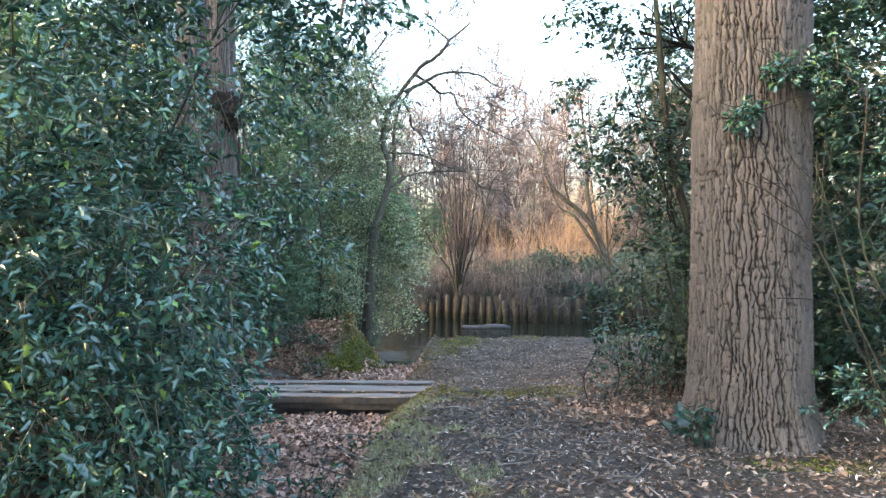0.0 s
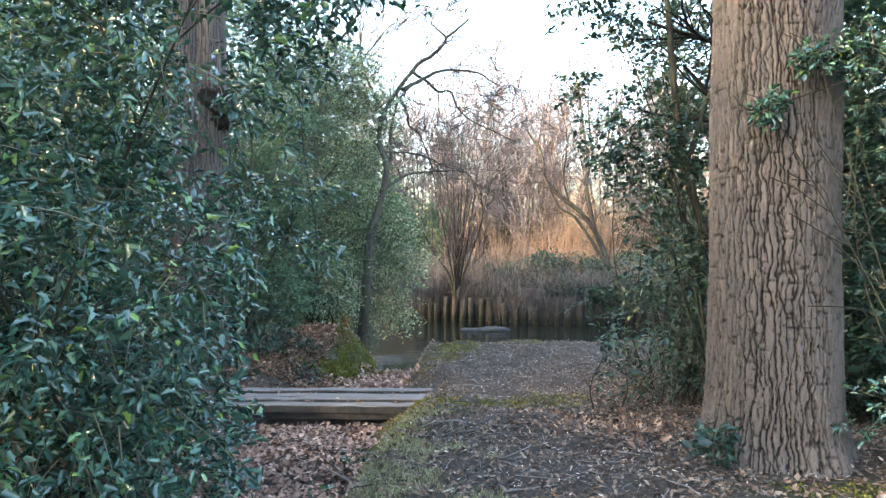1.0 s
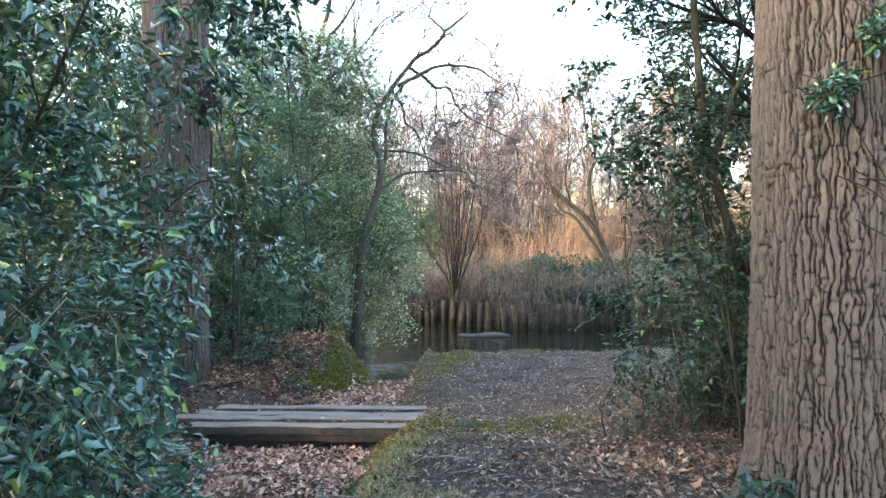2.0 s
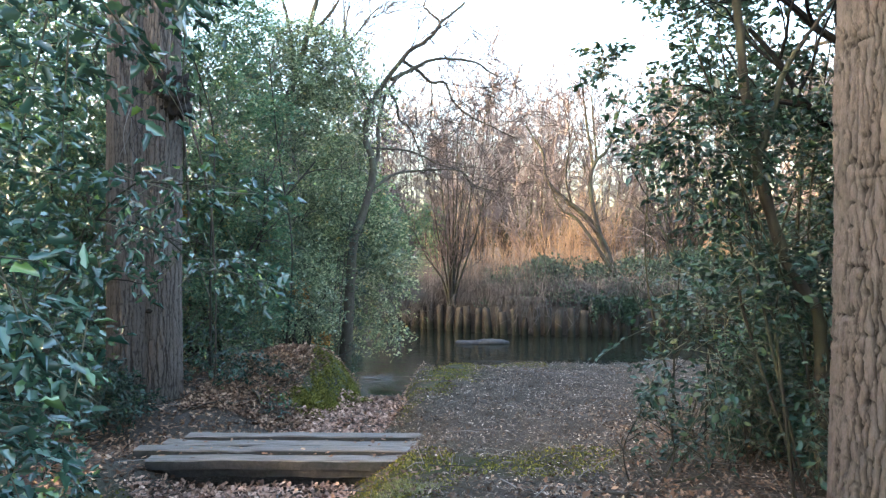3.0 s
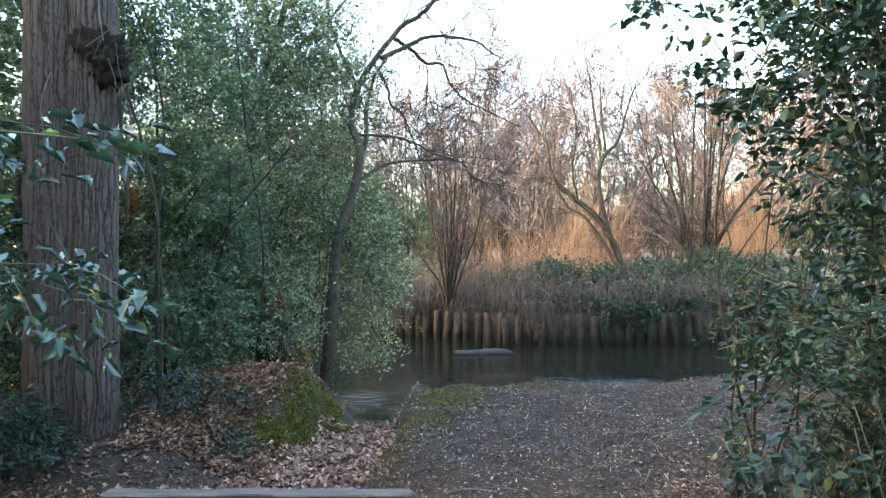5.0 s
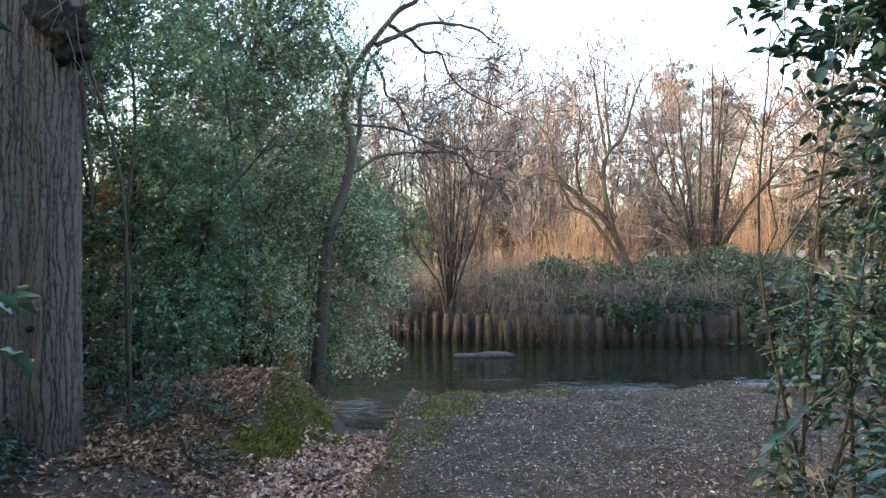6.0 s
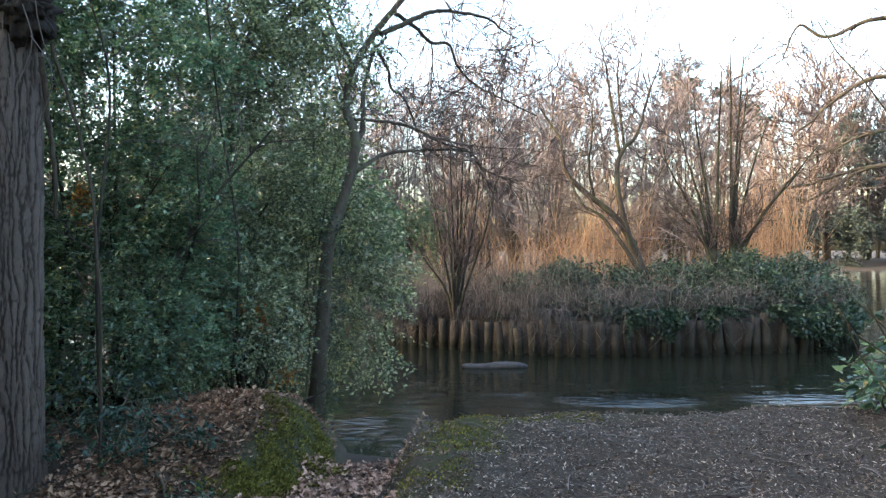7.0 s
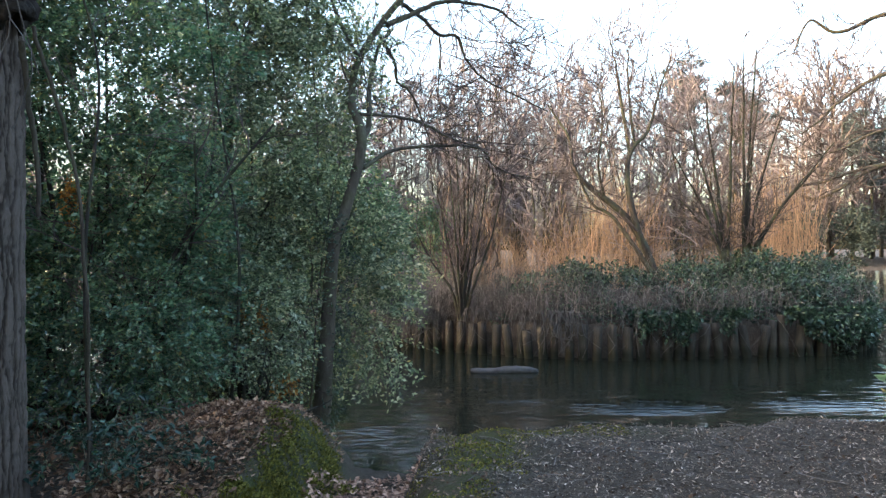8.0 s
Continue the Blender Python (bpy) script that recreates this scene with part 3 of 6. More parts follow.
# ---------------------------------------------------------------- oak trunk beside the path
def build_oak():
    oak = thing("oak_tree", (2.662, 6.21, 0), "broad old oak trunk with deeply ridged grey-brown bark", "tree")
    th = radians(1) * np.r_[np.linspace(150, 338, 360), np.linspace(338, 510, 20)[1:-1]]
    zz = np.r_[np.linspace(-0.25, 3.5, 225), np.linspace(3.55, 5.6, 24)]
    nt_, nz = len(th), len(zz)
    T, Z = np.meshgrid(th, zz)
    flat = np.stack([np.cos(T).ravel(), np.sin(T).ravel(), Z.ravel()], 1)
    R = 0.467 - 0.006 * Z + 0.07 * np.exp(-np.maximum(Z, -0.1) / 0.25)
    lobes = 0.035 * np.exp(-np.maximum(Z, 0) / 0.3) * np.cos(6 * T + 0.8) + 0.016 * np.sin(3 * T + Z * 0.4) + 0.012 * hash_noise(flat * (2.5, 2.5, 1.2), 19).reshape(T.shape)
    plates, tone = cell_bark(T, Z, 0.49, 0.16, 92, 11)
    rough = hash_noise(flat * (40, 40, 22), 16).reshape(T.shape) + hash_noise(flat * (85, 85, 60), 17).reshape(T.shape)
    ridge = np.clip(plates * (0.66 + 0.44 * tone) + 0.15 * rough, 0, 1)
    R = R + lobes + 0.036 * ridge - 0.021
    v = np.stack([R * np.cos(T), R * np.sin(T), Z], -1).reshape(-1, 3)
    i = np.arange(nz - 1)[:, None] * nt_
    j, k = np.arange(nt_)[None], (np.arange(nt_) + 1)[None] % nt_
    me = mesh_of("trunk", v, np.stack([i + j, i + k, i + nt_ + k, i + nt_ + j], -1).reshape(-1, 4), M_OAK)
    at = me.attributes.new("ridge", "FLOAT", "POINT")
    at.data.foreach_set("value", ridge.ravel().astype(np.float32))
    part("trunk", me, oak)
    rng = np.random.default_rng(21)
    polys = []
    for a, ln, up in ((0.4, 4.5, 0.8), (2.2, 4.0, 1.0), (3.9, 4.2, 0.9), (5.3, 3.6, 1.3)):
        p = np.array((0.15 * math.cos(a), 0.15 * math.sin(a), 5.2))
        grow(rng, polys, p, (math.cos(a), math.sin(a), up), ln, 0.2, 3, 0.15, 0.18, (2, 4), 0.006)
    part("limbwork", tubes("limbwork", polys, M_BARK, 5), oak, "bare upper limbs", "stuff")


build_oak()


# ---------------------------------------------------------------- sleeper footbridge over the ditch
def beam_mesh(rng, lx, ly, lz, wear=0.012):
    bm = bmesh.new()
    n = 14
    ring = [(-0.5, -0.5), (-0.44, -0.5), (0.44, -0.5), (0.5, -0.5), (0.5, 0.38), (0.44, 0.5), (-0.44, 0.5), (-0.5, 0.38)]
    rows = []
    for k in range(n + 1):
        x = (k / n - 0.5) * lx
        dy, dz = rng.normal(0, wear * 0.5), rng.normal(0, wear * 0.35)
        rows.append([bm.verts.new((x + rng.normal(0, 0.004), a * ly + dy + rng.normal(0, wear * 0.3), b * lz + dz + rng.normal(0, wear * 0.25))) for a, b in ring])
    for a, b in zip(rows, rows[1:]):
        for k in range(8):
            # tops get the plank wood, sides the copy darkened for shade
            bm.faces.new((a[k], b[k], b[(k + 1) % 8], a[(k + 1) % 8])).material_index = 0 if k in (4, 5, 6) else 1
    bm.faces.new(rows[0])
    bm.faces.new(rows[-1][::-1])
    bmesh.ops.recalc_face_normals(bm, faces=bm.faces)
    bm.normal_update()
    return bm


def build_bridge():
    br = thing("footbridge", (-1.84, 11.0, -0.785), "weathered grey timber sleepers bridging a leaf-filled ditch", "footbridge")
    rng = np.random.default_rng(5)
    for y, x, ly, lx, up in ((-0.44, 0.08, 0.21, 3.1, 0.0), (-0.15, 0.02, 0.205, 3.55, 0.02), (0.14, 0.14, 0.215, 3.35, 0.0), (0.43, 0.26, 0.20, 3.25, 0.024)):
        ob = part("plank", bm_mesh("plank", beam_mesh(rng, lx, ly, 0.11), M_PLANK), br)
        ob.data.materials.append(M_SHADEBEAM)
        ob.location, ob.rotation_euler = (x, y, up), (rng.normal(0, 0.02), 0, rng.normal(0, 0.008))
    for y, lx in ((-0.40, 2.62), (0.38, 2.7)):
        ob = part("stringer", bm_mesh("stringer", beam_mesh(rng, lx, 0.16, 0.10), M_SHADEBEAM), br, "timber beam with shade put into its dark colour")
        ob.location = (0.1, y, -0.11)
        ob.data.materials.append(M_SHADEBEAM)
    for x in (-1.25, 1.22):
        ob = part("bearer", bm_mesh("bearer", beam_mesh(rng, 1.05, 0.18, 0.14), M_SHADEBEAM), br, "half-buried timber bearer")
        ob.location, ob.rotation_euler = (x, 0.02, -0.32), (0, 0, radians(90))
        ob.data.materials.append(M_SHADEBEAM)


build_bridge()


def build_bridge_leaves():
    rng = np.random.default_rng(6)
    n = 70
    x, y = rng.uniform(-3.3, -0.3, n), 11.0 + rng.choice((-0.43, -0.15, 0.14, 0.43), n) + rng.uniform(-0.09, 0.09, n)
    d = np.stack([rng.normal(0, 1, n), rng.normal(0, 1, n), rng.normal(0, 0.12, n)], 1)
    tagged(new("bridge_leaves", leaves("bridge_leaves", rng, np.stack([x, y, 0 * x - 0.712], 1), d, rng.uniform(0.05, 0.09, n), LEAF_LOBED, M_BANKLEAF, 0.25)), "few dry brown leaves lying on the footbridge planks", "fallen leaves", kind="stuff")


build_bridge_leaves()


# ---------------------------------------------------------------- trees over the pond
def build_pond_tree():
    """Slim ivy-clad tree that leans out over the water with arching limbs."""
    tree = thing("leaning_tree", (-2.2, 18.0, -0.95), "slim leaning tree with arching bare limbs over water", "tree")
    inv = Vector(tree.location)
    rng = np.random.default_rng(31)
    lines = {
        "trunk": ([(-2.23, 18.0, -1.15), (-2.15, 18.1, 0.02), (-2.08, 18.4, 1.76), (-1.91, 18.7, 2.45), (-1.69, 18.94, 3.48), (-1.76, 19.18, 3.97), (-1.92, 19.5, 4.32),
                   (-1.98, 19.9, 4.77), (-1.85, 20.3, 5.54), (-1.02, 20.70, 6.85), (-0.51, 20.80, 7.23), (-0.17, 20.90, 7.61), (-0.08, 21.00, 7.82), (0.22, 21.20, 8.12), (0.57, 21.50, 8.54)], 0.112, 0.03),
        "a": ([(-0.08, 21.00, 7.82), (-0.44, 21.10, 8.17), (-0.54, 21.10, 8.35), (-0.32, 21.20, 8.94)], 0.04, 0.014),
        "g": ([(-1.38, 20.50, 6.14), (-0.73, 21.10, 6.65), (-0.38, 21.30, 6.87), (0.11, 21.80, 7.06), (0.88, 22.40, 7.13), (1.32, 22.80, 6.96), (1.71, 23.20, 6.89)], 0.065, 0.014),
        "b": ([(-1.66, 19.0, 3.15), (-1.25, 19.6, 3.52), (-0.7, 20.2, 3.7), (0.35, 20.8, 3.78), (0.7, 21.4, 3.56), (0.8, 22.0, 3.11)], 0.042, 0.012),
        "b2": ([(0.6, 21.3, 3.62), (1.0, 22.0, 3.43), (1.82, 22.5, 3.31)], 0.022, 0.01),
        "c": ([(-1.75, 19.3, 4.15), (-0.87, 20.0, 4.18), (-0.09, 20.5, 3.89), (0.43, 21.0, 3.83)], 0.032, 0.014),
        "d": ([(-1.62, 20.8, 6.15), (-1.32, 21.3, 5.68), (-1.26, 21.6, 5.3), (-1.01, 21.9, 5.15), (-0.75, 22.2, 4.58), (-0.54, 22.5, 3.99)], 0.04, 0.016),
        "e": ([(-1.21, 21.3, 6.9), (-0.73, 21.86, 6.73), (-0.39, 22.21, 6.5), (0.02, 22.57, 6.56), (0.25, 22.93, 6.12), (0.7, 23.29, 5.76), (1.47, 23.64, 5.46), (2.28, 24.0, 5.15)], 0.05, 0.014),
        "e2": ([(-0.38, 22.3, 6.5), (-0.37, 22.67, 6.27), (-0.42, 22.83, 5.36), (-0.35, 23.0, 4.96)], 0.02, 0.01),
        "s": ([(-1.72, 19.0, 3.55), (-1.63, 19.6, 4.07), (-1.68, 20.1, 4.88), (-1.55, 20.6, 5.75), (-1.3, 20.9, 6.2)], 0.06, 0.03),
        "f": ([(-1.9, 20.2, 5.4), (-2.3, 20.3, 6.2), (-2.6, 20.4, 7.2), (-2.5, 20.5, 8.2)], 0.05, 0.02),
    }
    polys, twigs = [], []
    for key, (pts, r0, r1) in lines.items():
        n = 6 * len(pts)
        p = resample(pts, n) - inv
        p[1:-1] += rng.normal(0, 0.006, (n - 2, 3))
        rad = np.linspace(r0, r1, n)
        if key == "trunk":
            rad = rad * (1 + 0.5 * np.exp(-np.linspace(0, 14, n)))
            stem = part("trunk", tubes("trunk", [(p, rad)], M_BARK, 10), tree)
        else:
            polys.append((p, rad))
        shoots_along(rng, twigs, p, rad * 0.5, 1.9 if key in "adefg" else 1.5, 3 if key in "trunkadefg" else 2, 0.04, (8, 10), (3, 5), 0.0095, 0.4 if key == "trunk" else 0.2)
    for p in polys:
        part("limb", tubes("limb", [p], M_BARK, 6), stem)
    part("twigwork", tubes("twigwork", twigs, M_TWIG, 3), tree, kind="stuff")
    foliage(rng, tree, [(0.05, 0.1, 0.5, 0.3, 0.3, 1.0), (0.15, 0.4, 2.2, 0.35, 0.35, 1.3)], 260, 9, 0.2, 0.052, LEAF_OVAL, M_BUSH, M_GREENTWIG, gap=-2, label="glossy ivy leaves")
    foliage(rng, tree, [(0.2, 1.8, 5.8, 0.8, 1.0, 1.3), (-0.1, 2.4, 7.4, 1.2, 1.2, 1.0), (-0.7, 2.0, 5.0, 0.9, 0.6, 1.5)], 520, 9, 0.4, 0.06, LEAF_OVAL, M_SMALL, M_GREENTWIG, gap=-0.2, label="sparse small leaves")


def bare_tree(name, at, label, stems, seed, bark, twig_mat, shoots=(6, 9), level=2, reach=1.6, lift=0.25, group="", thin=0.0125, sides=6, kids=(5, 7), single=False):
    tree = thing(name, at, label, "tree", group)
    rng = np.random.default_rng(seed)
    polys, twigs = [], []
    for pts, r0, r1 in stems:
        n = 5 * len(pts)
        p = resample(pts, n) - np.array(at)
        p[1:] += rng.normal(0, 0.012, (n - 1, 3)) * np.linspace(0.2, 1.5, n - 1)[:, None]
        rad = np.linspace(r0, r1, n)
        polys.append((p, rad))
        shoots_along(rng, twigs, p, rad * 0.5, reach, level, lift, shoots, kids, thin)
    trunk = part("trunk" if single else "stem", tubes("stem", [polys[0]], bark, sides), tree)
    for p in polys[1:]:
        part("limb" if single else "stem", tubes("stem", [p], bark, sides), trunk if single else tree)
    part("twigwork", tubes("twigwork", twigs, twig_mat, 3), tree, kind="stuff")
    return tree


def build_island_trees():
    rng = np.random.default_rng(41)
    fan = []
    for x, z, ln in ((-1.5, 2.6, 0), (-0.75, 4.0, 0), (-0.35, 5.0, 0), (-0.1, 5.8, 0), (0.15, 5.6, 0), (0.35, 6.0, 0), (0.6, 5.4, 0), (0.95, 4.6, 0), (1.5, 4.2, 0)):
        y = 28 + rng.uniform(-0.7, 0.7)
        fan.append(([(0.2 + x * 0.06, 28, -0.45), (0.2 + x * 0.22, 28 + (y - 28) * 0.3, 0.5 + 0.25 * (abs(x) < 0.7)), (0.2 + x * 0.6, 28 + (y - 28) * 0.6, z * 0.5), (0.1 + x, y, z)], 0.055, 0.014))
    bare_tree("multi_stem_tree", (0.2, 28.0, -0.4), "slender grey many-stemmed tree fanning from one stool", fan, 42, M_DARKBARK, M_TWIG, (7, 10), 2, 1.2, 0.3)
    bare_tree("willow_tree", (7.0, 29.8, 0.0), "leaning bare willow with forked grey-brown trunk", [
        ([(7.1, 29.6, -0.1), (6.9, 29.96, 0.4), (6.49, 30.21, 1.75), (5.88, 30.47, 2.86), (4.54, 30.73, 4.05), (4.17, 30.99, 4.7), (4.08, 31.24, 5.73), (3.4, 31.5, 6.9)], 0.19, 0.03),
        ([(6.52, 30.2, 1.6), (6.21, 30.17, 2.43), (5.94, 30.43, 4.08), (6.15, 30.7, 5.16), (6.84, 30.97, 5.95), (7.23, 31.23, 7.16), (7.78, 31.5, 8.62)], 0.13, 0.02),
        ([(6.12, 30.7, 5.1), (5.94, 31.33, 7.16), (5.85, 31.67, 8.55), (5.67, 32.0, 9.8)], 0.07, 0.014),
        ([(6.3, 30.8, 5.3), (6.14, 31.0, 7.53), (6.14, 31.0, 8.89)], 0.05, 0.014),
        ([(7.0, 29.7, 0.2), (6.02, 29.97, 1.87), (5.32, 30.23, 2.9), (4.66, 30.5, 3.4), (4.2, 30.6, 4.6)], 0.09, 0.03),
        ([(5.2, 30.6, 3.5), (4.9, 30.2, 4.6), (5.0, 30.0, 6.2), (4.8, 30.0, 7.4)], 0.05, 0.012),
    ], 43, M_WILLOW, M_TWIG, (13, 17), 2, 1.35, 0.08, single=True)
    stems = []
    tips = ((7.9, 5.2), (8.6, 6.2), (9.2, 7.6), (9.9, 8.2), (10.3, 8.9), (10.9, 8.9), (11.4, 7.8), (12.1, 6.6), (13.1, 5.4), (8.2, 3.6), (12.6, 4.6))
    for k, (x, z) in enumerate(tips):
        foot = (9.75, 31.4) if x < 10 else (10.35, 31.4)
        y = 31.4 + rng.uniform(-1.0, 1.0)
        stems.append(([(foot[0], foot[1], 0.2), (foot[0] + (x - foot[0]) * 0.12, 31.4, 1.5), (foot[0] + (x - foot[0]) * 0.42, (y + 31.4) / 2, 1.5 + (z - 1.5) * 0.45), (x, y, z)], 0.105, 0.018))
    bare_tree("alder_tree", (10.0, 31.4, 0.2), "dark bare alder with many upright stems", stems, 44, M_DARKBARK, M_TWIG, (11, 14), 2, 1.3, 0.12)
    bare_tree("shore_tree", (26.0, 40.0, 0.0), "bare tree with long drooping limbs over the lake", [
        ([(26, 40, -0.3), (25.8, 40, 4), (25.5, 40, 9), (25.3, 40, 14)], 0.45, 0.2),
        ([(25.6, 40, 8.6), (22.9, 40, 9.9), (20.98, 40, 10.2), (18.8, 40, 8.9), (17.98, 40, 8.09), (16.9, 40, 7.3)], 0.17, 0.03),
        ([(25.8, 40, 5.0), (22.9, 40, 5.9), (20.96, 40, 5.79), (19.43, 40, 5.47), (17.96, 40, 4.98), (15.9, 40.5, 4.6)], 0.19, 0.03),
        ([(20.6, 40, 5.7), (19.92, 40, 5.39), (18.77, 40, 4.65), (17.79, 40, 4.16), (17.0, 40, 4.25)], 0.13, 0.04),
        ([(25.6, 40, 7.0), (22.5, 39.6, 7.6), (20.0, 39.2, 7.2), (18.2, 39, 6.4), (16.4, 39, 6.0)], 0.14, 0.02),
        ([(25.4, 40, 11.0), (23, 40, 12.8), (21.0, 40, 13.1), (18.7, 40, 12.2), (17.3, 40, 12.8), (16.4, 39.8, 11.0)], 0.17, 0.03),
    ], 45, M_BARK, M_TWIG, (13, 17), 2, 2.2, 0.05, thin=0.017, kids=(6, 8), single=True)


def build_bank_tree():
    bare_tree("bank_tree", (-4.3, 19.0, -0.85), "bare grey tree rising through the evergreen shrubs", [
        ([(-4.3, 19.0, -1.0), (-4.2, 19.1, 2.0), (-4.0, 19.3, 4.6), (-3.5, 19.5, 6.6), (-3.1, 19.7, 8.6), (-3.0, 19.8, 10.5)], 0.13, 0.04),
        ([(-4.0, 19.3, 4.8), (-3.2, 19.5, 6.0), (-2.5, 19.8, 6.8), (-1.7, 20.1, 7.9)], 0.06, 0.02),
        ([(-3.7, 19.4, 6.0), (-3.9, 19.5, 7.4), (-4.5, 19.7, 9.2)], 0.06, 0.02),
        ([(-3.4, 19.6, 7.0), (-2.7, 19.8, 7.9), (-2.2, 20.0, 9.2)], 0.05, 0.016),
        ([(-2.9, 19.6, 6.3), (-2.5, 19.7, 7.2), (-2.6, 19.8, 8.4)], 0.03, 0.012),
    ], 46, M_BARK, M_TWIG, (7, 10), 2, 1.4, 0.12, thin=0.009, kids=(3, 5), single=True)


build_pond_tree()
build_bank_tree()
build_island_trees()


# ---------------------------------------------------------------- twin old trunk in the shrubs
def column(x, y, r, z0, z1, seed, cells, tall):
    th = radians(1) * np.r_[np.linspace(180, 370, 140), np.linspace(370, 540, 18)[1:-1]]
    zz = np.r_[np.linspace(z0, 6.2, 170), np.linspace(6.3, z1, 12)]
    T, Z = np.meshgrid(th, zz)
    nt_, nz = len(th), len(zz)
    flat = np.stack([np.cos(T).ravel(), np.sin(T).ravel(), Z.ravel()], 1)
    plates, tone = cell_bark(T, Z, r, tall, cells, seed)
    R = r * (1 - 0.012 * (Z - z0)) + 0.12 * r * np.exp(-(Z - z0) / 0.4) + 0.06 * r * hash_noise(flat * (1.6, 1.6, 0.5), seed).reshape(T.shape) + 0.03 * plates * (0.6 + 0.5 * tone)
    v = np.stack([x + R * np.cos(T), y + R * np.sin(T), Z], -1).reshape(-1, 3)
    i = np.arange(nz - 1)[:, None] * nt_
    j, k = np.arange(nt_)[None], (np.arange(nt_) + 1)[None] % nt_
    me = mesh_of("trunk", v, np.stack([i + j, i + k, i + nt_ + k, i + nt_ + j], -1).reshape(-1, 4), M_RUSSET)
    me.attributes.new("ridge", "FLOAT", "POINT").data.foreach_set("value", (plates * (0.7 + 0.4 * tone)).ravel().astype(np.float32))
    return me


def build_twin_trunk():
    tree = thing("twin_trunk_tree", (-4.75, 13.6, -0.8), "tall twin-trunked tree with reddish-brown furrowed bark", "tree")
    rng = np.random.default_rng(51)
    part("trunk", column(-0.20, 0.0, 0.39, -0.2, 11.0, 3, 50, 0.42), tree)
    part("second_trunk", column(0.24, 0.02, 0.31, -0.2, 10.0, 8, 42, 0.4), tree)
    bm = bmesh.new()
    bmesh.ops.create_icosphere(bm, subdivisions=5, radius=0.27)
    for w in bm.verts:
        w.co *= 1 + 0.2 * noise.noise(w.co * 34) + 0.45 * noise.noise(w.co * 13) + 0.5 * noise.noise(w.co * 5)
    burl = part("burl", bm_mesh("burl", bm, M_BURL, True), tree, "dark knobbly burl")
    burl.location, burl.scale = (0.50, -0.14, 4.95), (1.05, 0.95, 1.2)
    for kx, kz, kr in ((-0.33, 2.18, 0.07), (-0.42, 2.42, 0.055), (0.2, 1.5, 0.05)):
        bm = bmesh.new()
        bmesh.ops.create_icosphere(bm, subdivisions=3, radius=kr)
        for w in bm.verts:
            w.co *= 1 + 0.4 * noise.noise(w.co * 30 + Vector((kx, 0, kz)) * 9)
        knot = part("knot", bm_mesh("knot", bm, M_BURL, True), tree, "dark bark knot")
        knot.location, knot.scale = (kx, -0.385 if kx < 0 else -0.31, kz), (1.1, 0.6, 0.8)
    strands = []
    for _ in range(26):
        p0 = np.array((rng.uniform(-0.2, 0.75), -0.42 + rng.normal(0, 0.05), rng.uniform(4.4, 6.2)))
        strands.append((resample([p0, p0 + (rng.normal(0, 0.1), -0.04, -0.4), p0 + (rng.normal(0, 0.18), -0.02, -rng.uniform(0.7, 1.3))], 6), 0.006))
    part("ivy_strand", tubes("ivy_strand", strands, M_STRAW, 3), tree, "dead hanging ivy strands", "stuff")
    for pts, r in (([(0.66, -0.1, 4.45), (0.6, 0.1, 3.95), (0.62, 0.2, 3.4), (0.6, 0.25, 2.85)], 0.03), ([(0.72, -0.05, 4.6), (0.85, 0.1, 4.0), (0.95, 0.3, 3.1), (1.0, 0.4, 1.6), (0.98, 0.4, -0.1)], 0.02)):
        part("dead_stem", tubes("dead_stem", [(resample(pts, 22) + rng.normal(0, 0.006, (22, 3)), np.linspace(r, r * 0.7, 22))], M_BARK, 7), tree, "pale dead climbing stem")
    polys = []
    for a, z in ((0.5, 9.6), (2.0, 10.2), (3.6, 10.4), (5.1, 9.9)):
        grow(rng, polys, (-0.1, 0, z), (math.cos(a), math.sin(a), 1.1), 3.5, 0.16, 3, 0.1, 0.2, (2, 4), 0.006)
    part("limbwork", tubes("limbwork", polys, M_PINEBARK, 5), tree, "", "stuff")


build_twin_trunk()


def build_poles():
    rng = np.random.default_rng(55)
    for x, y, h, r, lean in ((-4.05, 14.6, 6.5, 0.03, 0), (-6.2, 15.2, 7.0, 0.04, 0), (-5.6, 16.2, 7.5, 0.05, 0), (-3.3, 16.9, 6.0, 0.032, 0), (-4.9, 16.5, 4.2, 0.055, 1.9), (-4.4, 16.7, 3.8, 0.045, 1.2), (-6.0, 16.0, 4.4, 0.05, -1.4), (-3.9, 16.6, 3.4, 0.035, -0.9)):
        z = float(height(np.array([x]), np.array([y]))[0])
        pole = thing("sapling_tree", (x, y, z), "slim bare grey stem among evergreen shrubs", "tree", "slim stems")
        p = resample([(0, 0, -0.15), (rng.normal(lean * 0.25, 0.12), rng.normal(0, 0.1), h * 0.35), (rng.normal(lean * 0.65, 0.25), rng.normal(0, 0.2), h * 0.7), (rng.normal(lean, 0.5), rng.normal(0, 0.3), h)], 20)
        part("stem", tubes("stem", [(p, np.linspace(r * 0.8, r * 0.3, 20))], M_DARKBARK, 7), pole)
        twigs = []
        shoots_along(rng, twigs, p, np.full(20, r * 0.4), 1.3, 2, 0.05, (8, 11), (3, 5), 0.004, 0.2)
        part("twigwork", tubes("twigwork", twigs, M_TWIG, 3), pole, kind="stuff")


build_poles()


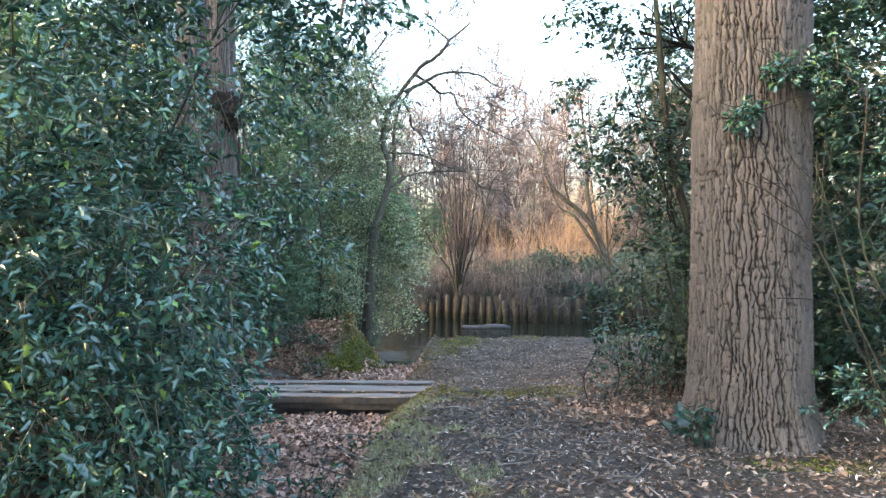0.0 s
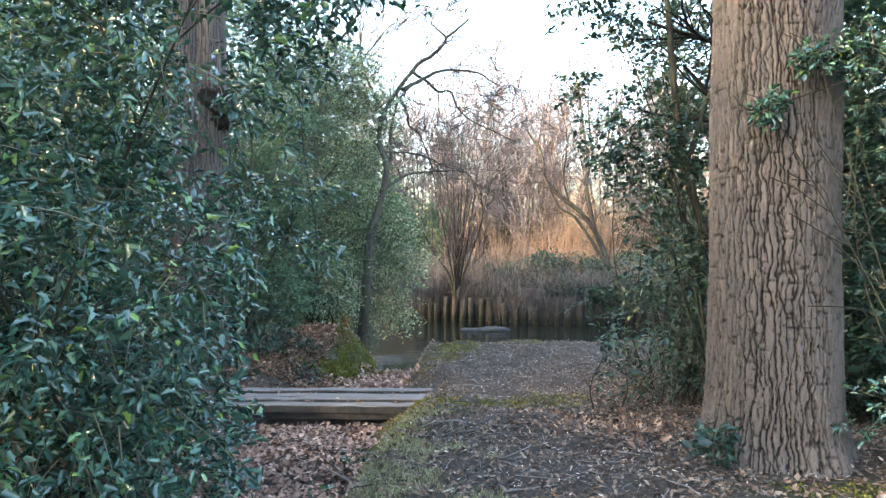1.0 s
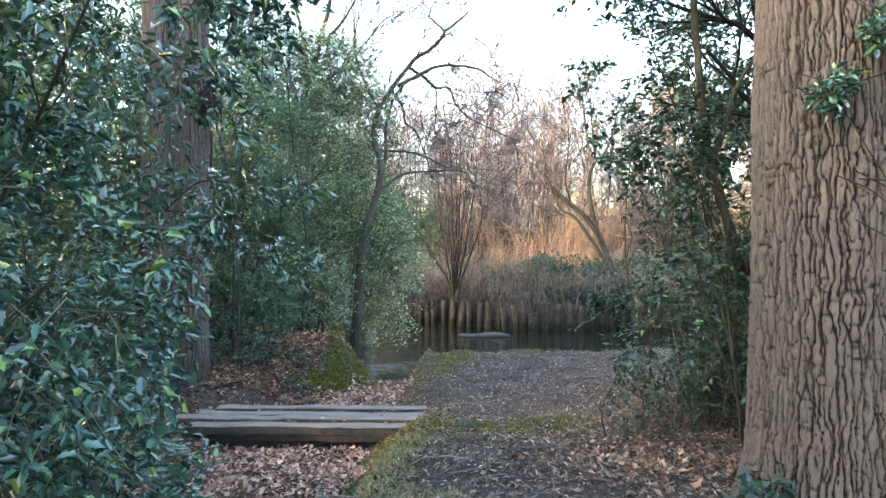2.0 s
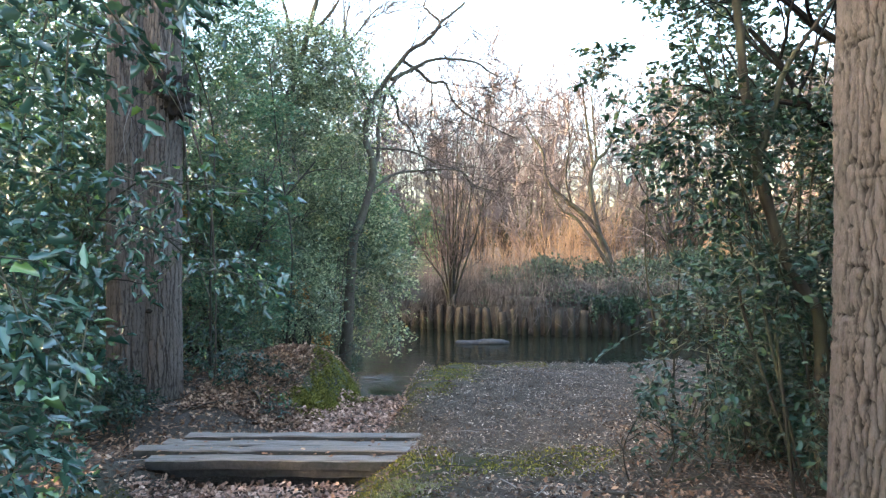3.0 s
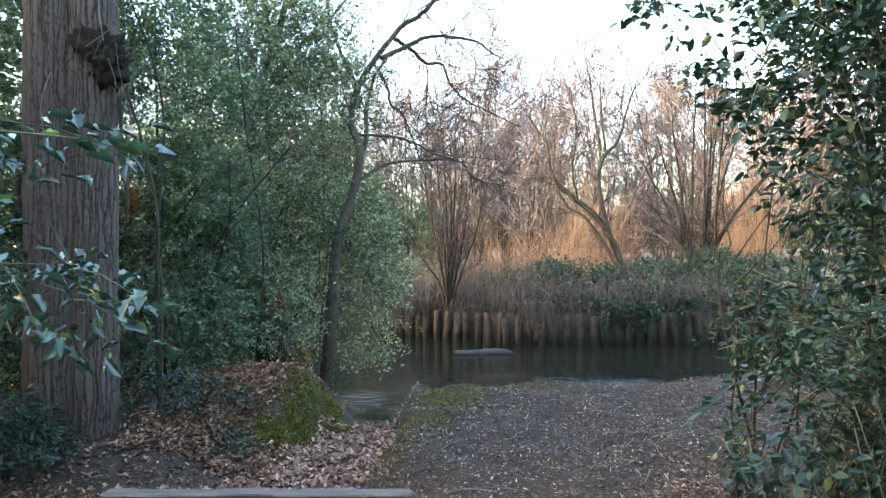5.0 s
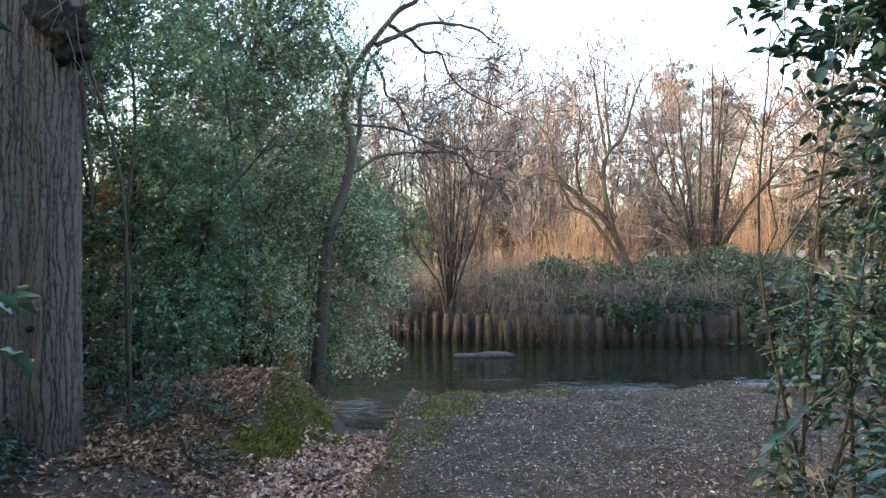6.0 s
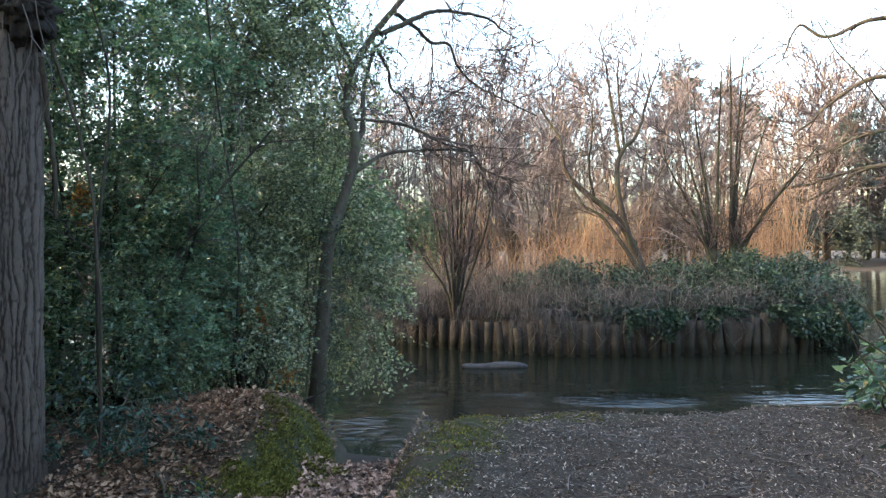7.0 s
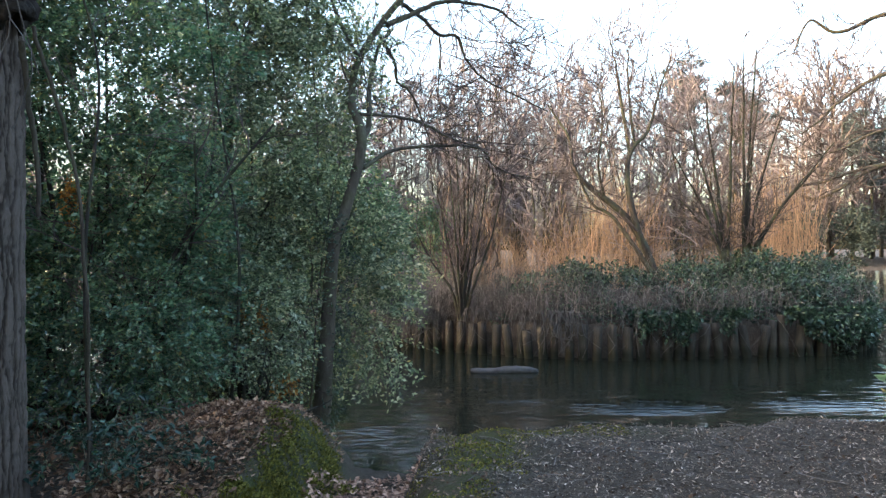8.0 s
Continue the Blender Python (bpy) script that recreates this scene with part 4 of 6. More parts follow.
# ---------------------------------------------------------------- evergreen shrubs
def evergreen(name, at, label, blobs, seed, count, per, length, leaf, shape, mat, stems=5, spread=0.8, stem_r=0.035, bark=None, gap=-0.5, gap_scale=1.2, inner=0.45, droop=0.15, group="", low=None, every=1, clear=None):
    ob = thing(name, at, label, "shrub", group)
    rng = np.random.default_rng(seed)
    polys = []
    big = sorted([b for b in blobs if b[3] * b[4] * b[5] > 0.06] or blobs, key=lambda b: -b[2])
    for k in range(stems):
        b = big[k % len(big)]
        tip = np.array(b[:3]) + rng.normal(0, 0.35, 3) * np.array(b[3:])
        foot = np.array((rng.normal(0, spread * 0.3), rng.normal(0, spread * 0.3), -0.15))
        mid = (foot + tip) / 2 + rng.normal(0, 0.3, 3) * (1, 1, 0.3)
        p = resample([foot, mid * (0.9, 0.9, 1), tip], 12)
        rad = np.linspace(stem_r, stem_r * 0.3, 12)
        part("stem", tubes("stem", [(p, rad)], bark or M_DARKBARK, 6), ob)
        side_shoots(rng, polys, p, rad, np.linalg.norm(tip - foot) * 0.35, 1, 0.1, 0.2, (5, 8), 0.004, (30, 65), 0.25)
    for b in blobs:
        if b in big:
            continue
        c = np.array(b[:3])
        near = min(big, key=lambda o: np.linalg.norm(c - np.array(o[:3])))
        p = resample([np.array(near[:3]), (c + near[:3]) / 2 + (0, 0, 0.12), c, c + (c - near[:3]) * 0.12], 10)
        polys.append((p, np.linspace(stem_r * 0.5, 0.003, 10)))
        side_shoots(rng, polys, p, np.linspace(0.008, 0.003, 10), 0.4, 1, 0.1, 0.2, (4, 6), 0.003, (30, 65), 0.4)
    part("branchwork", tubes("branchwork", polys, bark or M_DARKBARK, 4), ob, kind="stuff")
    foliage(rng, ob, blobs, count, per, length, leaf, shape, mat, M_GREENTWIG, inner, gap, gap_scale, droop, low=low, every=max(every, 2) if count > 1000 else every, clear=clear)
    return ob


def window(p, x, y, z):
    """Thin place in the holly boughs, running from the path towards the twin trunk; p is local to a bush at x, y, z."""
    gx, gy, gz = p[:, 0] + x, p[:, 1] + y, p[:, 2] + z
    return (np.abs(gx + 1.27 + (gy - 4.6) * 0.38) < 0.17 + 0.05 * np.sin(gz * 7)) & (gz > 1.55)


def holly_pieces(bush):
    """Whorls of large single leaves at the shoot tips that face the path."""
    rng = np.random.default_rng(64)
    shapes = []
    for k in range(5):
        base, tri = LEAF_HOLLY
        v = base * (rng.uniform(0.85, 1.2), 1, rng.uniform(0.4, 1.7)) + rng.normal(0, 0.012, base.shape)
        shapes.append(mesh_of("leaf", v, tri, M_HOLLYPIECE))
    for _ in range(50):
        z = rng.uniform(0.1, 3.2)
        tip = Vector((0.75 + 0.5 * math.sin(z * 2.1) + rng.uniform(-0.3, 0.45), rng.uniform(-0.75, 0.1) + 0.2 * z, z))
        out = Vector((1, -0.5, -0.25)) + Vector(rng.normal(0, 0.45, 3))
        for j in range(6):
            ob = part("leaf", shapes[rng.integers(5)], bush)
            turn = out.to_track_quat("Y", "Z").to_matrix().to_4x4() @ pose(0, 0, 0, 0, j * 61 + rng.uniform(-14, 14), 0) @ pose(0, 0, 0, rng.uniform(-10, 12), 0, 0) @ pose(0, 0, 0, 0, 0, rng.uniform(35, 75))
            ob.matrix_basis = Matrix.Translation(tip - out.normalized() * 0.012 * j) @ turn @ Matrix.Diagonal((*[rng.uniform(0.06, 0.088)] * 3, 1))


def build_shrubs():
    hol = "dense dark glossy holly with spiny leaves"
    # holly beside the start of the path; boughs reach over the ditch
    first = evergreen("holly_bush", (-2.6, 4.6, -0.1), hol + " hanging over the ditch", [
        (-0.3, 0.0, 2.6, 1.3, 1.2, 1.6), (0.7, 0.1, 1.5, 0.95, 1.0, 0.8), (0.35, 0.3, 0.55, 1.1, 1.0, 0.7), (1.0, 0.5, 2.9, 0.9, 0.8, 0.75), (0.6, 0.9, 0.1, 0.8, 0.8, 0.5), (0.0, 0.2, 0.7, 1.0, 0.8, 0.75), (-0.6, -0.6, 1.4, 1.2, 1.2, 1.4), (1.9, 0.15, 3.15, 0.6, 0.4, 0.22), (0.3, 0.3, 3.8, 1.3, 1.0, 0.6)],
        61, 2800, 13, 0.40, 0.068, LEAF_HOLLY, M_HOLLY, 9, 1.2, 0.016, gap=-0.85, gap_scale=1.6, droop=0.35, low=-0.35, group="holly bushes", clear=lambda p: window(p, -2.6, 4.6, -0.1))
    holly_pieces(first)
    evergreen("holly_bush", (-3.9, 7.3, -0.4), hol + " beside the ditch", [
        (0.0, 0.0, 2.4, 1.4, 1.4, 1.7), (0.9, -0.1, 1.3, 0.8, 0.9, 0.8), (0.4, 0.2, 0.5, 1.0, 0.9, 0.6), (0.5, 0.3, 3.6, 1.1, 1.0, 0.8), (-1.0, 0.5, 1.5, 1.2, 1.2, 1.5), (2.4, 0.1, 1.95, 0.55, 0.3, 0.13), (2.4, -0.35, 2.5, 0.55, 0.3, 0.13), (1.7, 0.0, 2.3, 0.5, 0.5, 0.3)],
        62, 1600, 12, 0.42, 0.074, LEAF_HOLLY, M_HOLLY, 9, 1.2, 0.02, gap=-0.35, gap_scale=1.6, droop=0.3, low=-0.3, group="holly bushes", clear=lambda p: window(p, -3.9, 7.3, -0.4))
    evergreen("holly_bush", (-2.9, 1.6, 0.0), hol + " at the wood's edge", [
        (0.0, 0.2, 2.6, 1.3, 1.3, 1.8), (0.35, 0.6, 1.2, 0.9, 1.0, 1.0), (-0.9, -0.4, 2.0, 1.4, 1.4, 1.9)],
        63, 800, 9, 0.42, 0.082, LEAF_HOLLY, M_HOLLY, 8, 1.2, 0.02, gap=-0.5, droop=0.3, low=-0.1, group="holly bushes")
    # tall small-leaved evergreens on the left bank
    small = "tall airy small-leaved evergreen shrub"
    rows = (
        (-3.7, 18.5, -0.85, [(0.2, 0, 1.6, 1.5, 0.8, 1.5), (0.2, 0.2, 2.9, 1.5, 0.8, 1.0), (0.2, 0.5, 4.2, 1.7, 1.0, 1.6), (-0.1, 0.6, 6.6, 1.6, 1.1, 1.6)], 71, 5200, 0.082),
        (-5.3, 17.0, -0.65, [(0.2, 0, 1.8, 1.9, 1.1, 1.8), (0.4, -0.2, 3.1, 1.8, 0.9, 1.1), (0.2, 0.2, 4.8, 2.1, 1.3, 1.9), (-0.2, 0.3, 7.4, 1.9, 1.3, 1.7)], 72, 6500, 0.082),
        (-7.6, 16.6, -0.6, [(0.0, 0, 2.0, 2.1, 1.3, 2.0), (0.2, 0.2, 5.0, 2.1, 1.4, 2.0), (0.1, 0.3, 7.8, 2.0, 1.4, 1.7)], 73, 4200, 0.092),
        (-2.5, 17.9, -1.0, [(0.2, 1.45, 1.7, 1.0, 0.6, 1.6), (1.1, 1.3, 1.3, 0.65, 0.5, 1.2), (1.35, 1.5, 2.3, 0.5, 0.5, 0.9), (0.0, 1.7, 4.2, 1.0, 0.6, 1.5), (0.2, 2.3, 6.4, 1.1, 0.8, 1.4), (1.0, 1.5, 3.2, 0.5, 0.5, 0.9), (-0.7, 1.7, 7.2, 1.3, 0.8, 1.2)], 69, 2500, 0.086),
        (-4.7, 16.2, -0.6, [(0, 0, 1.1, 1.6, 0.8, 1.1)], 92, 1250, 0.07),
        (-6.7, 15.3, -0.6, [(0, 0, 1.1, 1.5, 0.8, 1.1)], 93, 900, 0.075),
        (-3.2, 17.3, -0.7, [(0, 0, 1.2, 1.0, 0.6, 1.1)], 94, 800, 0.07),
        (-10.2, 15.0, -0.6, [(0.0, 0, 2.4, 2.0, 1.8, 2.4), (0.0, 0.2, 5.8, 2.0, 1.8, 2.4)], 74, 1100, 0.14),
        (-8.4, 11.4, -0.6, [(0.0, 0, 2.4, 1.9, 1.7, 2.4), (0.0, 0.2, 5.6, 1.9, 1.7, 2.3)], 75, 1900, 0.12),
        (-6.5, 9.6, -0.5, [(0.0, 0, 2.0, 1.4, 1.3, 2.0), (0.0, 0.2, 4.6, 1.4, 1.3, 1.8)], 76, 1200, 0.10),
        # next two stand out of view, added to keep low sun off the oak
        (-6.2, -0.8, 0.0, [(0.0, 0, 2.4, 2.2, 2.2, 2.6), (0.0, 0.2, 6.2, 2.2, 2.2, 2.8)], 66, 700, 0.21),
        (-7.8, 4.5, -0.2, [(0.0, 0, 2.4, 2.2, 2.4, 2.6), (0.0, 0.2, 6.2, 2.2, 2.4, 2.8)], 67, 700, 0.21),
        (-12.5, 18.6, -0.7, [(0.0, 0, 2.4, 2.4, 1.8, 2.5), (0.0, 0.2, 6.0, 2.2, 1.8, 2.4)], 77, 900, 0.15),
    )
    for x, y, z, blobs, seed, count, leaf in rows:
        evergreen("evergreen_shrub", (x, y, z), small + (" at the water's edge" if y > 16.8 else " in the wood"), blobs, seed, count, 14, 0.6, leaf, LEAF_PLAIN, M_SMALL if seed in (69, 71, 94) else M_SHADE,
                  3 if seed == 69 else 7, 0.3 if seed == 69 else 1.0, 0.022 if seed == 69 else 0.035, gap=(-0.2 if seed == 69 else -0.46) if leaf < 0.1 else -0.4 if leaf < 0.10 else -2, gap_scale=1.5, inner=0.15, group="evergreen shrubs", every=3, bark=M_BARK if seed == 69 else M_DARKBARK)
    for x, y, z, seed, count in ((-5.3, 12.4, -0.75, 78, 420), (-6.6, 13.4, -0.7, 79, 420), (-3.9, 14.3, -0.55, 80, 130)):
        evergreen("holly_bush", (x, y, z), "low young holly at the foot of the trunk", [(0, 0, 0.45, 0.8, 0.7, 0.5), (0.2, 0, 0.2, 1.0, 0.8, 0.25)], seed, count, 9, 0.35, 0.08, LEAF_HOLLY, M_BUSH, 5, 0.6, 0.015, gap=-0.6, low=-0.05, group="holly bushes")
    # unseen shrubs added on the far bank to block sun from the island
    for x, y, seed in ((-18.5, 19.5, 84), (-20.0, 23.5, 85), (-15.5, 20.0, 86)):
        evergreen("evergreen_shrub", (x, y, -0.6), "tall small-leaved evergreen added unseen on the far bank to shade the island", [(0, 0, 2.6, 2.6, 2.3, 2.6), (0, 0, 6.0, 2.3, 2.2, 2.4)], seed, 900, 11, 0.6, 0.17, LEAF_PLAIN, M_SHADE, 6, 1.0, 0.05, gap=-0.6, inner=0.2, group="evergreen shrubs", every=3)
    # thicket behind the oak
    th = "dark leafy thicket of glossy evergreen stems"
    tree = evergreen("holly_tree", (3.24, 8.35, -0.35), "leaning grey-stemmed evergreen tree with straggling leafy boughs", [
        (-0.85, 0.25, 2.95, 0.75, 0.6, 0.7), (-0.1, 0.3, 4.0, 0.9, 0.8, 0.8), (0.7, 0.6, 3.4, 1.0, 0.8, 1.1), (0.4, 0.6, 5.0, 1.4, 1.0, 0.8),
        (-0.6, 0.1, 1.65, 0.9, 0.6, 0.5), (-1.0, 0.0, 1.3, 0.65, 0.45, 0.5), (0.5, 0.5, 1.3, 0.8, 0.7, 1.0), (0.5, 0.9, 4.0, 1.1, 0.6, 1.4), (0.4, 0.9, 2.3, 0.9, 0.6, 0.8), (-1.0, 0.0, 4.6, 0.7, 0.4, 0.35), (-1.8, -0.1, 4.55, 0.4, 0.3, 0.22)],
        81, 2800, 10, 0.42, 0.078, LEAF_OVAL, M_BUSH, 6, 0.9, 0.016, gap=-0.2, gap_scale=1.3, inner=0.1, low=0.05)
    for pts, r0, r1 in (([(0.02, 0, -0.2), (0.0, 0, 1.07), (-0.04, 0, 1.56), (-0.23, 0, 1.85), (-0.43, 0, 2.38), (-0.57, 0, 2.95), (-0.66, 0, 3.65), (-0.67, 0.05, 4.1), (-0.8, 0.1, 5.6)], 0.06, 0.03),
                        ([(-0.53, 0, 2.8), (-0.4, 0.05, 3.1), (-0.25, 0.1, 3.55), (-0.06, 0.15, 3.83), (0.3, 0.2, 4.3)], 0.032, 0.014)):
        p = resample(pts, 40)
        rng = np.random.default_rng(7)
        p[1:-1] += rng.normal(0, 0.006, (38, 3))
        bole = part("trunk" if r0 > 0.05 else "limb", tubes("trunk", [(p, np.linspace(r0, r1, 40) * (1 + 0.08 * rng.normal(0, 1, 40)))], M_DARKBARK, 9), tree if r0 > 0.05 else bole)
    evergreen("evergreen_thicket", (4.2, 10.9, -0.5), th + " near the shore", [
        (0.4, 0, 1.9, 1.0, 1.1, 1.0), (0.7, 0, 3.4, 1.1, 1.2, 1.2), (0.8, 0.2, 5.2, 1.4, 1.4, 1.3), (0.1, 0, 0.7, 1.0, 1.0, 0.5)],
        82, 1700, 10, 0.42, 0.08, LEAF_OVAL, M_BUSH, 7, 0.9, 0.03, gap=-0.12, gap_scale=1.0, group="evergreen thicket")
    for x, y, z, seed in ((4.0, 8.5, -0.35, 95), (3.9, 10.0, -0.5, 96), (5.0, 11.2, -0.5, 97)):
        evergreen("evergreen_thicket", (x, y, z), "low dark leafy undergrowth beneath the thicket", [(0, 0, 0.8, 0.9, 0.7, 0.8), (0.2, 0.1, 0.4, 1.1, 0.8, 0.4)], seed, 650, 9, 0.4, 0.075, LEAF_OVAL, M_BUSH, 4, 0.9, 0.02, gap=-0.6, group="evergreen thicket", low=0.02)
    evergreen("evergreen_thicket", (2.9, 9.3, -0.45), "low straggling leafy stems beside the path", [(0, 0, 0.5, 0.7, 0.5, 0.45), (0.2, 0.1, 1.3, 0.6, 0.5, 0.5)], 98, 190, 8, 0.4, 0.075, LEAF_OVAL, M_BUSH, 7, 0.9, 0.012, gap=-0.6, group="evergreen thicket", low=0.02)
    evergreen("evergreen_thicket", (2.98, 10.5, -0.5), "straggling evergreen boughs hanging over the path's edge", [
        (-0.35, 0, 3.6, 0.55, 0.45, 0.42), (0.3, 0, 3.9, 0.7, 0.6, 0.55), (0.3, 0.2, 4.9, 1.0, 0.8, 0.7), (0.45, 0, 2.6, 0.45, 0.4, 0.5), (0.05, 0, 1.55, 0.6, 0.5, 0.5), (0.75, 0, 1.0, 0.5, 0.5, 0.4), (-0.35, -0.1, 0.5, 0.14, 0.12, 0.32), (-1.13, -0.4, 4.15, 0.28, 0.2, 0.3)],
        90, 760, 9, 0.36, 0.085, LEAF_OVAL, M_BUSH, 6, 0.6, 0.014, gap=-0.35, gap_scale=1.5, inner=0.1, group="evergreen thicket", low=0.05)
    evergreen("laurel_shrub", (6.4, 16.2, -0.62), "low broad-leaved laurel shrub at the water's edge", [(0, 0, 0.5, 0.8, 0.5, 0.45), (0.4, 0, 0.95, 0.7, 0.5, 0.4)], 99, 170, 8, 0.4, 0.13, LEAF_OVAL, M_SHADE, 5, 0.6, 0.014, gap=-0.6, low=0.02)
    trunk_tree = thing("dark_trunk_tree", (3.86, 8.95, -0.4), "smooth trunk among evergreen leaves behind the oak, shade put into its bark", "tree")
    rng = np.random.default_rng(100)
    p = resample([(0.02, 0, -0.2), (0, 0, 1.2), (0.03, 0.02, 2.6), (-0.02, 0, 4.2), (0.1, 0.1, 6.5), (0.15, 0.1, 8.5)], 40)
    wood = part("trunk", tubes("trunk", [(p, np.linspace(0.205, 0.10, 40) * (1 + 0.03 * rng.normal(0, 1, 40)))], M_SHADEDBARK, 14), trunk_tree)
    for z, d, ln in ((3.1, (-1, -0.2, 0.35), 1.5), (3.9, (-0.9, 0.1, 0.5), 1.6), (4.6, (0.7, -0.5, 0.5), 1.8), (2.4, (0.9, -0.6, 0.25), 1.6)):
        bough = []
        grow(rng, bough, (0, 0, z), d, ln, 0.04, 2, 0.1, 0.15, (3, 5), 0.005)
        part("limb", tubes("limb", bough, M_SHADEDBARK, 6), wood)
    evergreen("evergreen_thicket", (5.4, 7.6, -0.2), th + " behind the oak", [
        (0.0, 0, 1.4, 1.5, 1.4, 1.5), (0, 0, 3.8, 1.6, 1.5, 1.5), (0.4, 0.2, 6.2, 1.7, 1.5, 1.5)],
        83, 3000, 11, 0.42, 0.115, LEAF_PLAIN, M_BUSH, 7, 0.9, 0.05, gap=-2, gap_scale=1.3, group="evergreen thicket")
    evergreen("evergreen_thicket", (6.6, 9.8, -0.4), th + " along the shore", [
        (0.0, 0, 1.6, 1.7, 1.5, 1.7), (0, 0, 4.2, 1.8, 1.5, 1.7), (0.0, 0.2, 6.6, 1.7, 1.5, 1.5)],
        87, 1700, 10, 0.45, 0.12, LEAF_PLAIN, M_BUSH, 6, 0.9, 0.05, gap=-0.8, gap_scale=1.3, group="evergreen thicket", every=3)


build_shrubs()


def build_shade_trees():
    """Mostly unseen evergreens added behind the start, to both sides of the path, to block low sun and fill gaps."""
    rng = np.random.default_rng(68)
    tall = evergreen("evergreen_shrub", (-14.0, 9.0, -0.4), "tall evergreen added to block low sun and fill gaps", [(0, 0, 2.6, 2.6, 2.3, 2.6), (0, 0, 6.0, 2.4, 2.3, 2.6), (0, 0, 9.2, 2.2, 2.1, 2.2)], 65, 620, 9, 0.8, 0.28, LEAF_PLAIN, M_SHADE, 6, 1.0, 0.07, gap=-0.8, inner=0.2, group="evergreen shrubs", every=4)
    for x, y, s in ((-13.5, 2.5, 1.0), (-12.5, -4.5, 1.05), (-15.5, 14.5, 1.1), (-11.2, 12.4, 0.85), (-10.4, 18.0, 0.8), (-8.2, 18.5, 0.7), (-20.5, 17.5, 1.2), (-22.5, 21.5, 1.25), (9.6, 9.5, 0.95), (9.2, 5.2, 0.9), (11.0, 13.0, 0.85)):
        z = float(height(np.array([x]), np.array([y]))[0])
        copy_thing(tall, pose(x, y, z, 0, 0, rng.uniform(0, 360)) @ Matrix.Diagonal((s, s, s, 1)))


build_shade_trees()


def build_sun_patches():
    """Made-up saplings by the water: orange leaves stand in for sunlit patches behind the shrubs."""
    for x, y, blobs, seed in ((-3.1, 17.3, [(0, 0, 1.4, 0.2, 0.15, 0.16), (0.1, 0, 1.15, 0.12, 0.1, 0.1)], 161), (-5.25, 16.3, [(0, 0, 3.0, 0.08, 0.1, 0.4)], 162), (-2.62, 17.3, [(0, 0, 0.28, 0.16, 0.12, 0.16)], 163)):
        z = float(height(np.array([x]), np.array([y]))[0])
        evergreen("glow_sapling", (x, y, z), "made-up sapling whose orange leaves stand in for sunlit patches", blobs, seed, 60, 7, 0.16, 0.065, LEAF_PLAIN, M_SUNPATCH, 3, 0.3, 0.012, gap=-2, inner=0.1, group="beech saplings", low=0.05)


build_sun_patches()


def build_sprigs():
    evergreen("holly_bough", (4.6, 5.6, 0.0), "thin holly saplings reaching across the oak's bark", [
        (-2.2, 0.1, 2.52, 0.09, 0.05, 0.10), (-1.88, 0.03, 2.86, 0.20, 0.08, 0.10), (-1.5, 0.0, 2.85, 0.3, 0.2, 0.2), (-0.8, -0.1, 2.7, 0.8, 0.6, 0.9), (-0.2, 0.4, 1.6, 0.8, 0.7, 1.3), (-1.3, 0.1, 0.4, 0.45, 0.3, 0.22)],
        88, 420, 11, 0.18, 0.05, LEAF_HOLLY, M_HOLLY, 6, 0.5, 0.014, gap=-2, inner=0.1, low=0.1)
    evergreen("holly_bough", (3.5, 5.5, 0.0), "slender holly shoot with teal leaves across the oak's bark", [(-1.1, 0.2, 2.52, 0.10, 0.06, 0.11), (-0.8, 0.13, 2.86, 0.22, 0.08, 0.11), (-0.5, 0.1, 2.84, 0.2, 0.12, 0.15)],
              91, 110, 10, 0.10, 0.05, LEAF_HOLLY, M_HOLLY, 3, 0.3, 0.009, gap=-2, inner=0.1)
    evergreen("ivy_plant", (2.02, 5.72, 0.0), "small broad-leaved plant at the foot of the oak", [(0, 0, 0.14, 0.12, 0.07, 0.11)], 89, 20, 6, 0.10, 0.085, LEAF_OVAL, M_BUSH, 3, 0.2, 0.006, gap=-2, low=0.0)
    rng = np.random.default_rng(141)
    for x, y, seed, count in ((3.0, 8.0, 142, 40), (3.1, 9.6, 143, 40), (1.95, 9.0, 145, 20)):
        z = float(height(np.array([x]), np.array([y]))[0])
        evergreen("sapling", (x, y, z), "spindly evergreen sapling beside the path", [(0, 0, 0.55, 0.15, 0.15, 0.4), (0.1, 0, 0.9, 0.15, 0.15, 0.3)], seed, count, 7, 0.22, 0.07, LEAF_OVAL, M_BUSH, 3, 0.3, 0.01, gap=-2, inner=0.1, low=0.05, group="saplings")
    for x, y, seed, count in ((-4.3, 15.0, 146, 30), (-3.6, 14.2, 147, 26), (-2.6, 13.6, 148, 14), (-1.0, 6.2, 149, 14), (-0.7, 7.4, 150, 10)):
        z = float(height(np.array([x]), np.array([y]))[0])
        evergreen("seedling", (x, y, z), "small evergreen seedling among fallen leaves", [(0, 0, 0.2, 0.3, 0.25, 0.2)], seed, count, 6, 0.2, 0.07, LEAF_HOLLY, M_HOLLY, 3, 0.2, 0.005, gap=-2, inner=0.1, low=0.02, group="seedlings")


build_sprigs()


